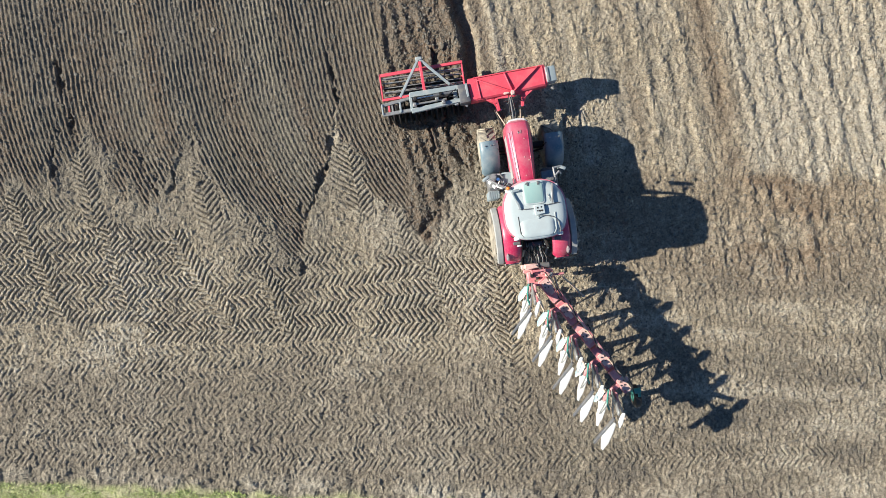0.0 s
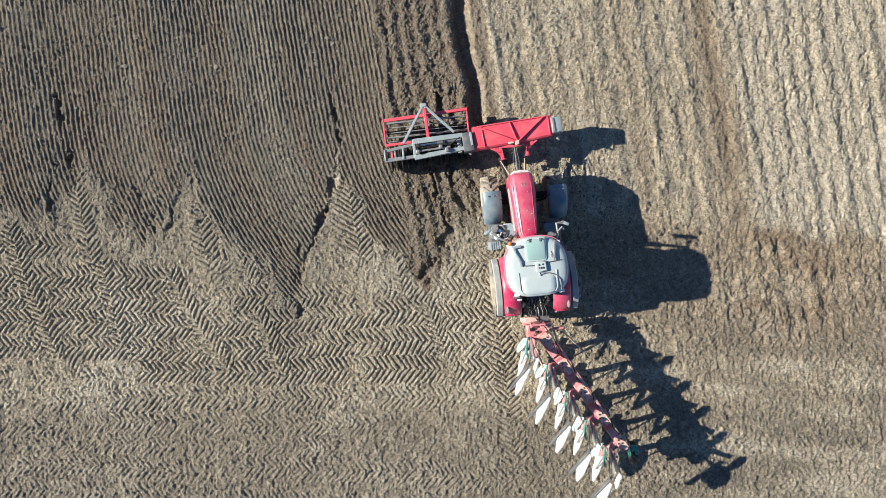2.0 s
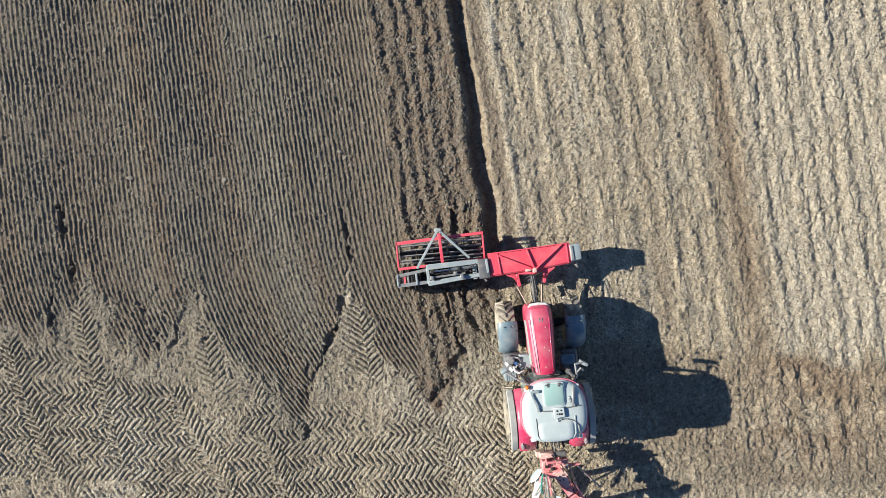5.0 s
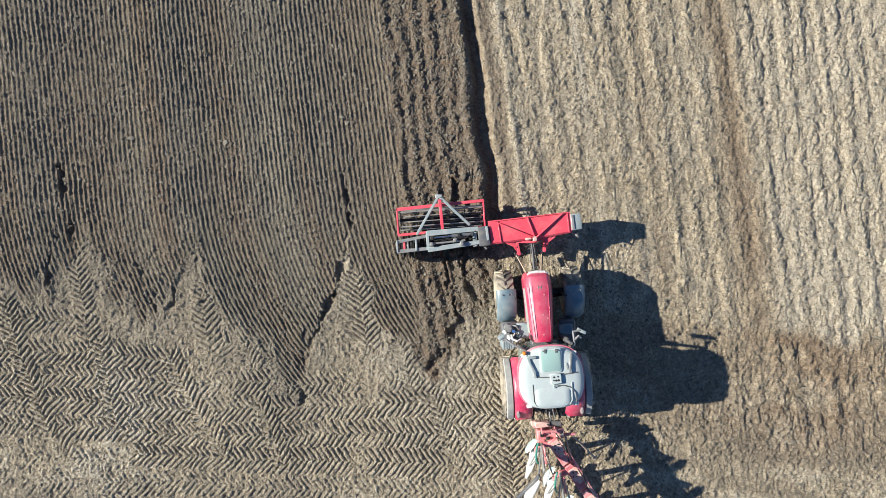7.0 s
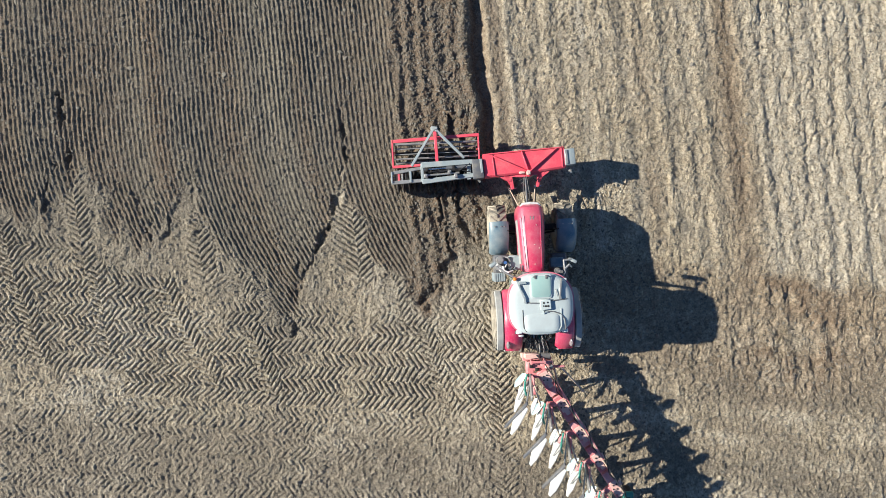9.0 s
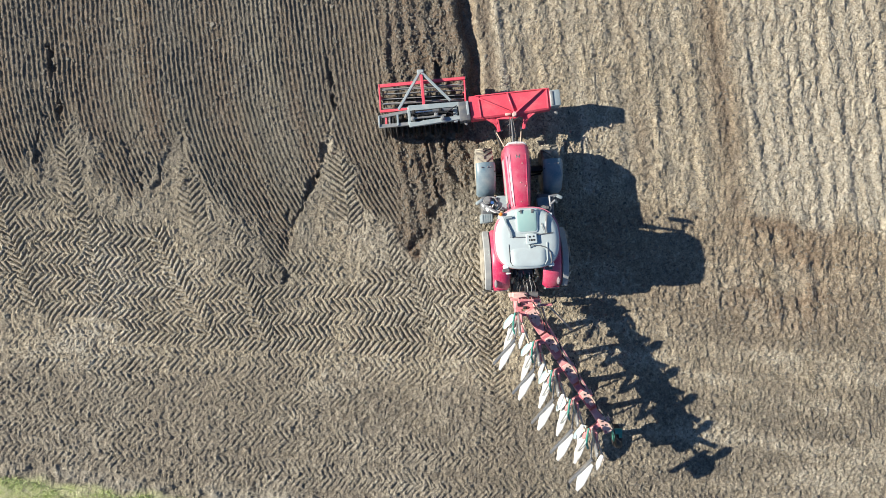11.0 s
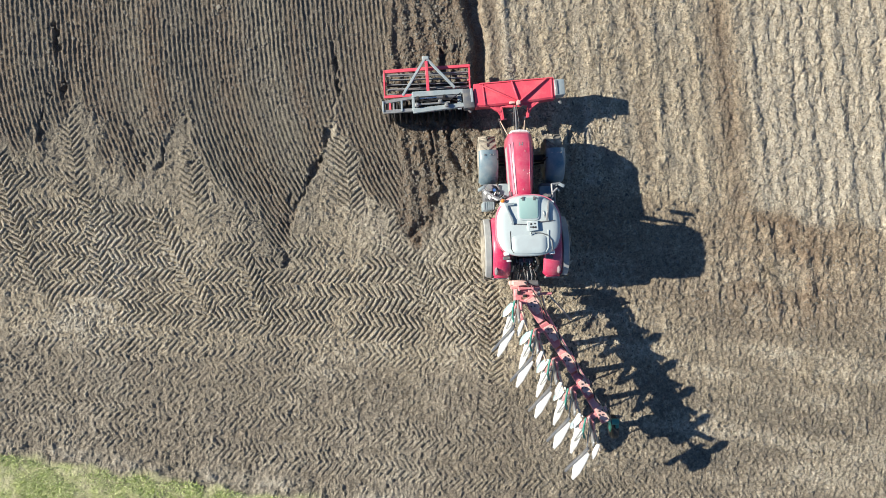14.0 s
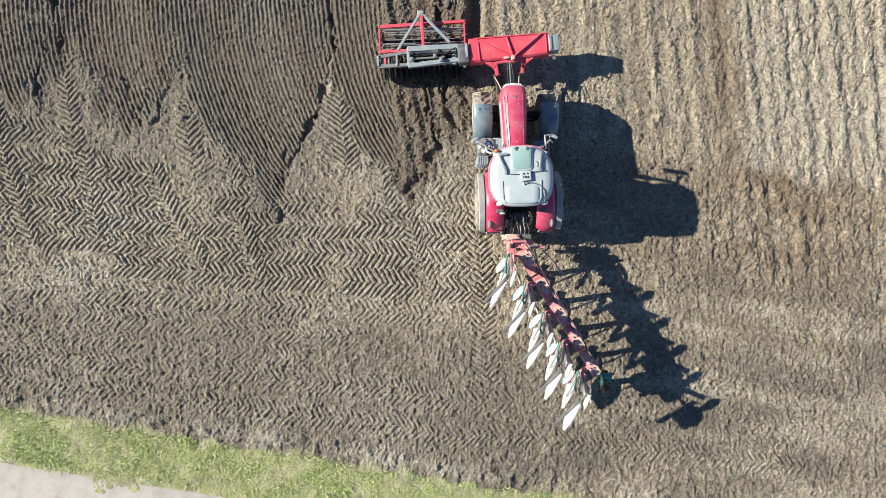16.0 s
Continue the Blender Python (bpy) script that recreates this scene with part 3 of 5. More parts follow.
# clods: lumpy stones of earth, thick in the loose strip, sparse elsewhere
ico = bmesh.new()
bmesh.ops.create_icosphere(ico, subdivisions=1, radius=1.0)
ico_v = np.array([v.co[:] for v in ico.verts]) * np.array([1.25, 0.85, 0.9]) * (1 + 0.28 * (rng.rand(len(ico.verts), 1) - 0.5) * 2)
ico_f = np.array([[v.index for v in f.verts] for f in ico.faces])
ico.free()
cx, cy = rng.uniform(-14.5, 14.5, 100000), rng.uniform(-10.8, 10.4, 100000)
al = cx + LEAN * cy
in_loose = (al > -1.0) & (al < 1.5) & (cy > tilled_edge(cx) + 0.2)
in_tilled = (cy > tilled_edge(cx)) & (al < 1.5) & ~in_loose
in_band = (cx > 4) & (cy < 0.06 - 0.118 * cx) & (cy > -2.2 - 0.118 * cx)
keep = rng.rand(100000) < np.where(in_loose, 0.70, np.where(in_tilled, 0.20, np.where(in_band, 0.08, 0.004))) * (cy > grass_edge(cx) + 0.1)
cx, cy, big = cx[keep], cy[keep], in_loose[keep]
size = rng.gamma(2.0, 0.0055, len(cx)) + 0.008
size = np.where(big, size * 1.1, size)[:, None] * np.array([1.0, 1.0, 0.7]) * rng.uniform(0.7, 1.3, (len(cx), 3))
cz = ground_at(cx, cy) + 0.25 * size[:, 2]
scatter("soil_clods", CLOD, np.stack([cx, cy, cz], -1), ico_v, ico_f, size, rng.uniform(0, 6.3, len(cx)), rng.uniform(-0.5, 0.5, len(cx)),
        "crumbled brown soil clods lying on the tilled field", "soil clods", 0.55)

# crumbs: small broken lumps, thick on the pressed ridges and the trodden headland
gem_v = np.array([(1, 0, 0), (0, 1, 0), (-1, 0, 0), (0, -1, 0), (0, 0, 1)]) * np.array([1.2, 0.9, 0.9])
gem_f = np.array([(0, 1, 4), (1, 2, 4), (2, 3, 4), (3, 0, 4)])
cx, cy = rng.uniform(-14.5, 15.0, 170000), rng.uniform(-10.2, 10.4, 170000)
al = cx + LEAN * cy
in_tilled = (cy > tilled_edge(cx)) & (al < 1.5)
keep = (cy > grass_edge(cx) + 0.1) & (rng.rand(170000) < np.where(in_tilled, 0.55, np.where(cx < 2.5, 0.28, 0.22) * (1 - 0.6 * step(-5.2, -6.4, cy) * step(4.5, 2.5, cx))))
cx, cy = cx[keep], cy[keep]
size = (rng.gamma(2.2, 0.0062, len(cx)) + 0.009)[:, None] * rng.uniform(0.7, 1.3, (len(cx), 3)) * np.array([1.0, 1.0, 0.95])
scatter("soil_crumbs", CRUMB, np.stack([cx, cy, ground_at(cx, cy) - 0.002], -1), gem_v, gem_f, size, rng.uniform(0, 6.3, len(cx)), rng.uniform(-0.3, 0.3, len(cx)),
        "fine broken soil crumbs over the ridges and trodden headland", "soil crumbs", 0.35)

# straw: chopped stalks and matted wisps, bowed, lying flat and mostly along the rows
wisp_v = np.array([(-0.45, -0.5, 0), (0.45, -0.5, 0), (0.35, 0.0, 0.0), (1.35, 0.0, 0.0), (-0.45, 0.5, 0), (0.45, 0.5, 0), (0.0, -0.45, 0.5), (0.85, 0.0, 1.0), (0.0, 0.45, 0.5)])
wisp_f = np.array([(0, 6, 7), (0, 7, 2), (6, 1, 3), (6, 3, 7), (2, 7, 8), (2, 8, 4), (7, 3, 5), (7, 5, 8)])
sx, sy = rng.uniform(-14.5, 14.8, 150000), rng.uniform(-11.6, 10.2, 150000)
h, straw, wet, dry, turf = ground_height(sx, sy)
lush = np.clip(straw * 0.34 * (1 - 0.5 * step(-5.2, -6.4, sy) * step(4.5, 2.5, sx)) * (1 - 0.6 * wet), 0.015, 1) * (1 - turf) * (sy > grass_edge(sx) + 0.1)
keep = rng.rand(150000) < lush * np.where((sx < 2.5) & (sx + LEAN * sy < 3.2), 0.5, 1.0)
sx, sy, h = sx[keep], sy[keep], h[keep]
size = np.stack([rng.uniform(0.010, 0.026, len(sx)), rng.gamma(2.6, 0.026, len(sx)) + 0.03, rng.uniform(0.008, 0.024, len(sx))], -1)
size[:, 0] *= rng.choice([-1, 1], len(sx))
scatter("chopped_straw", STRAW, np.stack([sx, sy, h], -1), wisp_v, wisp_f, size, rng.normal(0.13, 0.8, len(sx)), rng.normal(0, 0.14, len(sx)),
        "pale chopped straw and stubble stalks on the soil", "straw")

# grass verge: blades in tufts
blade_v = np.array([(-0.5, 0, 0), (0.5, 0, 0), (0.38, 0.22, 0.55), (-0.38, 0.22, 0.55), (0, 0.62, 0.95)])
blade_f = np.array([(0, 1, 2), (0, 2, 3), (3, 2, 4)])
gx = rng.uniform(-16.5, 16.5, 95000)
depth = rng.uniform(-0.12, 1.46, 95000)
gy = grass_edge(gx) - depth
tuft = fbm(gx, gy, 0.55, 3, 2)
keep = (rng.rand(95000) < np.clip(0.75 + 0.5 * tuft, 0.15, 1)) & (depth > 0.10 * vnoise(gx, gy, 0.4, 1))
gx, gy, tuft = gx[keep], gy[keep], tuft[keep]
tall = np.clip(0.105 + 0.055 * tuft, 0.03, 0.19) * rng.uniform(0.6, 1.4, len(gx))
size = np.stack([rng.uniform(0.012, 0.028, len(gx)), tall, tall], -1)
scatter("grass_verge", GRASS, np.stack([gx, gy, np.full(len(gx), 0.01)], -1), blade_v, blade_f, size, rng.uniform(0, 6.3, len(gx)), rng.uniform(-1.0, 0.2, len(gx)),
        "tufted green and yellowing grass verge beside the field", "grass")


# ---- the tractor: its base lies on the ground under the rear axle, +y is forward ----
AT_TRACTOR = pose(2.705, -2.517, 0.0, 0, 0, 3.5)
SIDE = -0.09                                  # the body leans a little to the furrow side
REAR_R, FRONT_R, BASE = 0.90, 0.72, 2.65


def build_tractor():
    t = thing("tractor", AT_TRACTOR, "red farm tractor with pale grey roof and muddy tyres", "tractor")
    for s in (-1, 1):
        wheel(t, 0.02 + s * 0.95, 0.0, 0.58, REAR_R, 0.46, 20)
        wheel(t, -0.02 + s * 0.96, BASE, 0.50, FRONT_R, 0.36, 18)
    # backbone
    bm = bmesh.new()
    box(bm, (0, 0.6, 0.98), (0.52, 1.9, 0.5), 0.05)
    box(bm, (0, 2.2, 0.95), (0.46, 1.5, 0.55), 0.05)
    part("chassis", bm, BLACK, t)
    bm = bmesh.new()
    rod(bm, (-0.75, 0, REAR_R), (0.75, 0, REAR_R), 0.16, 16)
    box(bm, (0, 0, 0.95), (0.6, 0.55, 0.6), 0.06)
    part("rear_axle", bm, BLACK, t)
    bm = bmesh.new()
    bar(bm, (-0.75, BASE, FRONT_R), (0.75, BASE, FRONT_R), 0.2, 0.22, 0.04)
    for s in (-1, 1):
        rod(bm, (s * 0.72, BASE - 0.12, 0.62), (s * 0.2, BASE - 0.2, 0.66), 0.03)
    part("front_axle", bm, BLACK, t)
    # hood, lofted from the nose to the windscreen
    bm = bmesh.new()
    rings = []
    for y, half, top, low in ((3.28, 0.20, 1.66, 1.10), (3.26, 0.29, 1.88, 1.06), (3.18, 0.345, 2.01, 1.05), (3.00, 0.375, 2.08, 1.05), (2.6, 0.372, 2.14, 1.08),
                              (2.0, 0.335, 2.20, 1.12), (1.5, 0.295, 2.26, 1.15), (1.42, 0.29, 2.24, 1.15)):
        ring = []
        for i in range(17):
            a = math.pi * i / 16
            c, s = math.cos(a), math.sin(a)
            ring.append((SIDE - 0.03 + half * math.copysign(abs(c) ** 0.40, c), y, low + (top - low) * abs(s) ** 0.36 if i not in (0, 16) else low))
        rings.append(ring)
    hood = part("hood", loft(bm, rings), RED, t, "glossy red bonnet", 30)
    bm = bmesh.new()
    # gloss on the bonnet's left edge, painted as a thin pale strip
    bar(bm, (SIDE - 0.275, 1.5, 2.228), (SIDE - 0.345, 2.9, 2.055), 0.045, 0.014, 0.003)
    part("gloss_stripe", bm, GLOSS_STRIPE, hood, "pale painted-on gloss along the bonnet edge")
    for s in (-1, 1):
        bm = bmesh.new()
        bar(bm, (SIDE - 0.03 + s * 0.185, 1.5, 2.258), (SIDE - 0.03 + s * 0.225, 2.95, 2.082), 0.02, 0.014, 0.003)
        # the left crease wears the painted gloss, the right one stays red
        part("crease", bm, GLOSS_STRIPE if s < 0 else RED, hood)
        bm = bmesh.new()
        bar(bm, (SIDE - 0.03 + s * 0.315, 1.62, 1.66), (SIDE - 0.03 + s * 0.374, 2.85, 1.60), 0.022, 0.40, 0.006)
        # left grille paler: dust, and sunlight on that flank put into its colour
        part("side_grille", bm, DUSTY if s < 0 else GREY_DARK, hood, "mesh side grille, the left one dusty with sunlight painted in")
        bm = bmesh.new()
        box(bm, (SIDE - 0.03 + s * 0.17, 3.255, 1.66), (0.13, 0.06, 0.10), 0.02)
        part("headlight", bm, LENS, hood)
    bm = bmesh.new()
    pipe(bm, [(SIDE - 0.03 - 0.27, 3.20, 1.80), (SIDE - 0.03 - 0.20, 3.275, 1.80), (SIDE - 0.03, 3.295, 1.81), (SIDE - 0.03 + 0.20, 3.275, 1.80), (SIDE - 0.03 + 0.27, 3.20, 1.80)], 0.045, 8)
    part("nose_light_strip", bm, LENS, hood, "white lamp strip round the bonnet nose")
    bm = bmesh.new()
    box(bm, (SIDE - 0.03, 3.295, 1.36), (0.26, 0.03, 0.36), 0.01)
    for k in range(6):
        box(bm, (SIDE - 0.03, 3.312, 1.22 + 0.055 * k), (0.25, 0.012, 0.012), 0.0)
    part("nose_grille", bm, BLACK, hood)
    bm = bmesh.new()
    box(bm, (SIDE - 0.075, 2.88, 2.10), (0.018, 0.10, 0.012), 0.003)
    box(bm, (SIDE + 0.005, 2.88, 2.10), (0.018, 0.10, 0.012), 0.003)
    box(bm, (SIDE - 0.035, 2.875, 2.102), (0.07, 0.018, 0.012), 0.003)
    part("badge", bm, GREY_LIGHT, hood, "small silver badge shape")
    for dx, y in ((0.07, 2.68), (0.0, 2.15), (0.12, 2.05), (-0.02, 1.62)):
        bm = bmesh.new()
        box(bm, (SIDE + dx, y, 2.142 + 0.1 * (2.6 - y) / 0.9), (0.03, 0.03, 0.012), 0.004)
        part("hood_clip", bm, PINK, hood)
    # front guards over the small wheels
    for s in (-1, 1):
        bm = bmesh.new()
        mid = -0.02 + s * 0.96
        arc_shell(bm, mid - 0.28, mid + 0.28, BASE, FRONT_R, FRONT_R + 0.07, 76, 162, 0.02, 12, 0.02)
        guard = part("front_mudguard", bm, MUDGUARD, t, "dusty grey plastic front mudguard", 50)
        bm = bmesh.new()
        bar(bm, (mid - s * 0.28, BASE - 0.05, FRONT_R + 0.1), (mid - s * 0.25, BASE - 0.08, FRONT_R + 0.78), 0.05, 0.03)
        part("guard_stay", bm, BLACK, guard)
        for k in (-0.12, 0.05, 0.14):
            bm = bmesh.new()
            rod(bm, (mid + k, BASE + 0.05, FRONT_R + 0.80), (mid + k, BASE + 0.05, FRONT_R + 0.845), 0.018, 8)
            part("bolt", bm, GREY_LIGHT, guard)
    # rear fenders
    for s in (-1, 1):
        x0, x1 = sorted((s * 0.46 - 0.01, s * 0.985))
        bm = bmesh.new()
        arc_shell(bm, x0, x1, 0.0, REAR_R, 0.99, 24, 142, 0.03, 18, 0.015)
        fender = part("rear_fender", bm, RED, t, "red rear fender", 50)
        bm = bmesh.new()
        e0, e1 = sorted((s * 0.99, s * 1.185))
        arc_shell(bm, e0, e1, 0.0, REAR_R, 0.955, 22, 146, 0.02, 18, 0.0)
        part("fender_lip", bm, DUSTY, fender, "pale dusty rubber fender edge", 50)
        bm = bmesh.new()
        rings = [round_ring(s * 0.88, -0.60, 1.63 + 0.055 * k, 0.055 * q, 0.13 * q, 2.2, 16, 0.25) for k, q in enumerate((1.05, 1.0, 0.8, 0.4))]
        part("tail_light", loft(bm, rings), TAIL, fender, "smoked teardrop tail light")
        bm = bmesh.new()
        box(bm, (s * 0.74, -0.80, 1.32), (0.40, 0.05, 0.30), 0.02)
        part("fender_back", bm, RED, fender)
        bm = bmesh.new()
        pipe(bm, [(s * 0.53, -0.83, 1.44), (s * 0.54, -0.842, 1.24), (s * 0.62, -0.846, 1.185), (s * 0.86, -0.846, 1.185), (s * 0.955, -0.84, 1.25)], 0.024, 8)
        part("fender_rim", bm, DUSTY, fender, "dusty rubber rim along the fender's lower edge")
        bm = bmesh.new()
        box(bm, (s * 0.60, -0.25, 1.86), (0.20, 0.10, 0.05), 0.012)
        part("hydraulic_buttons", bm, GREY_DARK, fender)
        bm = bmesh.new()
        pipe(bm, [(s * 0.55, 0.10, 1.9), (s * 0.55, 0.10, 2.02), (s * 0.55, 0.38, 2.06), (s * 0.55, 0.38, 1.88)], 0.014)
        part("grab_handle", bm, BLACK, fender)
    # cab: floor, posts, panes, roof
    bm = bmesh.new()
    box(bm, (SIDE * 0.5, 0.62, 1.28), (1.10, 1.40, 0.14), 0.03)
    box(bm, (SIDE * 0.5, -0.02, 1.62), (0.92, 0.16, 0.60), 0.03)
    box(bm, (SIDE * 0.5, 1.34, 1.55), (0.72, 0.14, 0.60), 0.03)
    cab = part("cab", bm, GREY_DARK, t)
    corners = ((-0.72, 1.30, -0.60, 1.18), (0.56, 1.30, 0.46, 1.18), (-0.74, -0.02, -0.66, -0.06), (0.58, -0.02, 0.50, -0.06), (-0.78, 0.55, -0.72, 0.52), (0.62, 0.55, 0.56, 0.52))
    for lx, ly, ux, uy in corners:
        bm = bmesh.new()
        bar(bm, (lx, ly, 1.30), (ux, uy, 2.80), 0.06, 0.08, 0.012)
        part("cab_post", bm, BLACK, cab)
    for a, b in ((0, 1), (2, 3), (0, 4), (4, 2), (1, 5), (5, 3)):
        la, lb = corners[a], corners[b]
        bm = bmesh.new()
        q = [Vector((la[0], la[1], 1.34)), Vector((lb[0], lb[1], 1.34)), Vector((lb[2], lb[3], 2.76)), Vector((la[2], la[3], 2.76))]
        n = (q[1] - q[0]).cross(q[3] - q[0]).normalized() * 0.006
        loft(bm, [[p - n for p in q], [p + n for p in q]])
        part("cab_window", bm, CAB_GLASS, cab, "tinted cab glass")
    bm = bmesh.new()
    box(bm, (SIDE * 0.5, 0.42, 1.50), (0.46, 0.46, 0.22), 0.06)
    box(bm, (SIDE * 0.5, 0.20, 1.90), (0.44, 0.14, 0.70), 0.05)
    part("seat", bm, BLACK, cab)
    bm = bmesh.new()
    ring = bmesh.ops.create_circle(bm, segments=20, radius=0.2)["verts"]
    bmesh.ops.delete(bm, geom=ring, context="VERTS")
    for i in range(18):
        a, b = 2 * math.pi * i / 18, 2 * math.pi * (i + 1) / 18
        rod(bm, (SIDE * 0.5 + 0.2 * math.cos(a), 0.92 + 0.17 * math.sin(a), 1.92 + 0.1 * math.sin(a)), (SIDE * 0.5 + 0.2 * math.cos(b), 0.92 + 0.17 * math.sin(b), 1.92 + 0.1 * math.sin(b)), 0.014, 6)
    rod(bm, (SIDE * 0.5, 0.92, 1.92), (SIDE * 0.5, 1.2, 1.5), 0.03)
    part("steering_wheel", bm, BLACK, cab)
    # roof: red lower rim, grey shell, raised rear cover
    mx, my = SIDE - 0.0, 0.615
    bm = bmesh.new()
    loft(bm, [round_ring(mx, my, z, hx, hy, 3.0, 48, 0.15) for z, hx, hy in ((2.70, 0.76, 0.74), (2.74, 0.86, 0.81), (2.80, 0.885, 0.825), (2.86, 0.875, 0.815))])
    part("roof_rim", bm, RIM_RED, t, "faded red roof rim")
    bm = bmesh.new()
    loft(bm, [round_ring(mx, my - 0.015, z, hx, hy, 2.9, 56, 0.17) for z, hx, hy in
              ((2.845, 0.845, 0.808), (2.90, 0.832, 0.803), (2.945, 0.785, 0.78), (2.975, 0.71, 0.735), (2.995, 0.60, 0.65), (3.005, 0.35, 0.45), (3.008, 0.1, 0.15))])
    roof = part("roof", bm, ROOF, t, "pale grey plastic cab roof", 60)
    bm = bmesh.new()
    loft(bm, [round_ring(mx - 0.01, my - 0.50, z, hx, hy, 4.5, 40, -0.06) for z, hx, hy in ((2.95, 0.46, 0.255), (3.00, 0.455, 0.25), (3.022, 0.43, 0.225), (3.03, 0.3, 0.12))])
    part("roof_cover", bm, ROOF, roof, "raised grey rear roof cover")
    for s in (-1, 1):
        bm = bmesh.new()
        pipe(bm, [(mx + s * 0.50, my - 0.15, 3.0), (mx + s * 0.49, my - 0.6, 2.995), (mx + s * 0.42, my - 0.72, 2.98)], 0.010 if s < 0 else 0.024)
        part("roof_seam", bm, BLACK if s < 0 else GREY, roof)
    bm = bmesh.new()
    hx, hy = mx - 0.005, 1.055
    loft(bm, [round_ring(hx, hy, z, a, b, 7, 36, -0.05) for z, a, b in ((2.97, 0.285, 0.315), (3.03, 0.285, 0.315), (3.04, 0.265, 0.295))])
    hatch = part("roof_hatch_frame", bm, ROOF, roof)
    bm = bmesh.new()
    loft(bm, [round_ring(hx, hy, z, a, b, 7, 36, -0.05) for z, a, b in ((3.035, 0.25, 0.275), (3.05, 0.25, 0.275), (3.057, 0.235, 0.26))])
    part("hatch_pane", bm, HATCH, hatch, "teal tinted roof hatch pane")
    for s in (-1, 1):
        bm = bmesh.new()
        bar(bm, (hx + s * 0.14, hy + 0.20, 3.06), (hx + s * 0.14, hy + 0.30, 3.06), 0.05, 0.03, 0.005)
        box(bm, (hx + s * 0.17, hy + 0.26, 3.065), (0.07, 0.03, 0.03), 0.005)
        part("hinge", bm, GREY_DARK, hatch)
    # aerial box, its foot plate and cable
    bm = bmesh.new()
    box(bm, (mx + 0.09, 0.585, 3.05), (0.29, 0.27, 0.07), 0.02, Euler((0, 0, radians(3))).to_matrix())
    gps = part("antenna_box", bm, ROOF, roof, "white square antenna box with dark holes")
    for dx, dy, r in ((-0.05, 0.05, 0.026), (0.05, 0.06, 0.022), (-0.06, -0.03, 0.020), (0.0, -0.035, 0.028), (0.06, -0.035, 0.028)):
        bm = bmesh.new()
        rod(bm, (mx + 0.09 + dx, 0.585 + dy, 3.08), (mx + 0.09 + dx, 0.585 + dy, 3.092), r, 10)
        part("hole", bm, BLACK, gps)
    bm = bmesh.new()
    box(bm, (mx + 0.09, 0.40, 3.02), (0.12, 0.05, 0.05), 0.01)
    box(bm, (mx + 0.05, 0.385, 3.02), (0.05, 0.09, 0.05), 0.01)
    part("antenna_bracket", bm, GREY, gps)
    bm = bmesh.new()
    pipe(bm, [(mx + 0.12, 0.41, 3.03), (mx + 0.30, 0.395, 3.025), (mx + 0.48, 0.33, 3.012), (mx + 0.58, 0.20, 3.0), (mx + 0.60, 0.02, 2.985), (mx + 0.58, -0.10, 2.97)], 0.014)
    part("cable", bm, GREY_DARK, roof)
    # dark rail across the roof and slanting bars on both sides of the hatch
    for rail in ([(mx - 0.46, 0.66, 3.0), (mx - 0.30, 0.64, 3.02), (mx - 0.06, 0.63, 3.03)], [(mx + 0.24, 0.68, 3.03), (mx + 0.50, 0.70, 3.02), (mx + 0.66, 0.71, 2.99)]):
        bm = bmesh.new()
        pipe(bm, rail, 0.014)
        part("roof_rail", bm, GREY_DARK, roof)
    bm = bmesh.new()
    bar(bm, (mx - 0.62, 1.22, 3.02), (mx - 0.46, 0.78, 3.06), 0.045, 0.035)
    bar(bm, (mx - 0.46, 0.80, 3.06), (mx - 0.42, 0.64, 3.04), 0.06, 0.03)
    box(bm, (mx - 0.49, 1.17, 3.05), (0.22, 0.07, 0.05), 0.012)
    part("work_light", bm, GREY, roof, "grey folded work light arm")
    bm = bmesh.new()
    bar(bm, (mx + 0.53, 1.25, 3.00), (mx + 0.46, 0.72, 3.06), 0.05, 0.04)
    bar(bm, (mx + 0.36, 0.98, 3.03), (mx + 0.42, 0.78, 3.03), 0.02, 0.02)
    part("work_light", bm, GREY_LIGHT, roof, "grey folded work light arm")
    for x, y in ((mx - 0.66, 1.20), (mx + 0.62, 1.20), (mx - 0.60, -0.12), (mx + 0.60, -0.12)):
        bm = bmesh.new()
        box(bm, (x, y, 2.83), (0.16, 0.10, 0.09), 0.02)
        part("roof_lamp", bm, LENS, roof)
    bm = bmesh.new()
    rod(bm, (mx - 0.665, 1.27, 2.86), (mx - 0.665, 1.27, 2.90), 0.05, 14)
    beacon = part("beacon_base", bm, BLACK, roof)
    bm = bmesh.new()
    loft(bm, [round_ring(mx - 0.665, 1.27, z, r, r, 2, 16) for z, r in ((2.90, 0.052), (2.98, 0.050), (3.02, 0.036), (3.035, 0.012))])
    part("beacon_dome", bm, ORANGE, beacon, "orange beacon dome")
    # mirrors on jointed arms
    for s, pts, head in ((-1, [(-0.66, 1.26, 2.55), (-0.98, 1.45, 2.55), (-1.20, 1.62, 2.52)], (-1.27, 1.66, 2.36)),
                         (1, [(0.52, 1.24, 2.6), (0.62, 1.38, 2.6), (0.60, 1.70, 2.6), (0.80, 1.72, 2.58)], (0.86, 1.68, 2.42))):
        bm = bmesh.new()
        pipe(bm, pts, 0.028)
        arm = part("mirror_arm", bm, GREY_LIGHT, t)
        bm = bmesh.new()
        box(bm, head, (0.20, 0.09, 0.36), 0.03, Euler((0, 0, radians(-28 * s))).to_matrix(), 2)
        shell = part("mirror", bm, GREY, arm, "grey door mirror")
        bm = bmesh.new()
        m = Euler((0, 0, radians(-28 * s))).to_matrix()
        box(bm, Vector(head) + m @ Vector((0, -0.048, 0)), (0.16, 0.008, 0.31), 0.002, m)
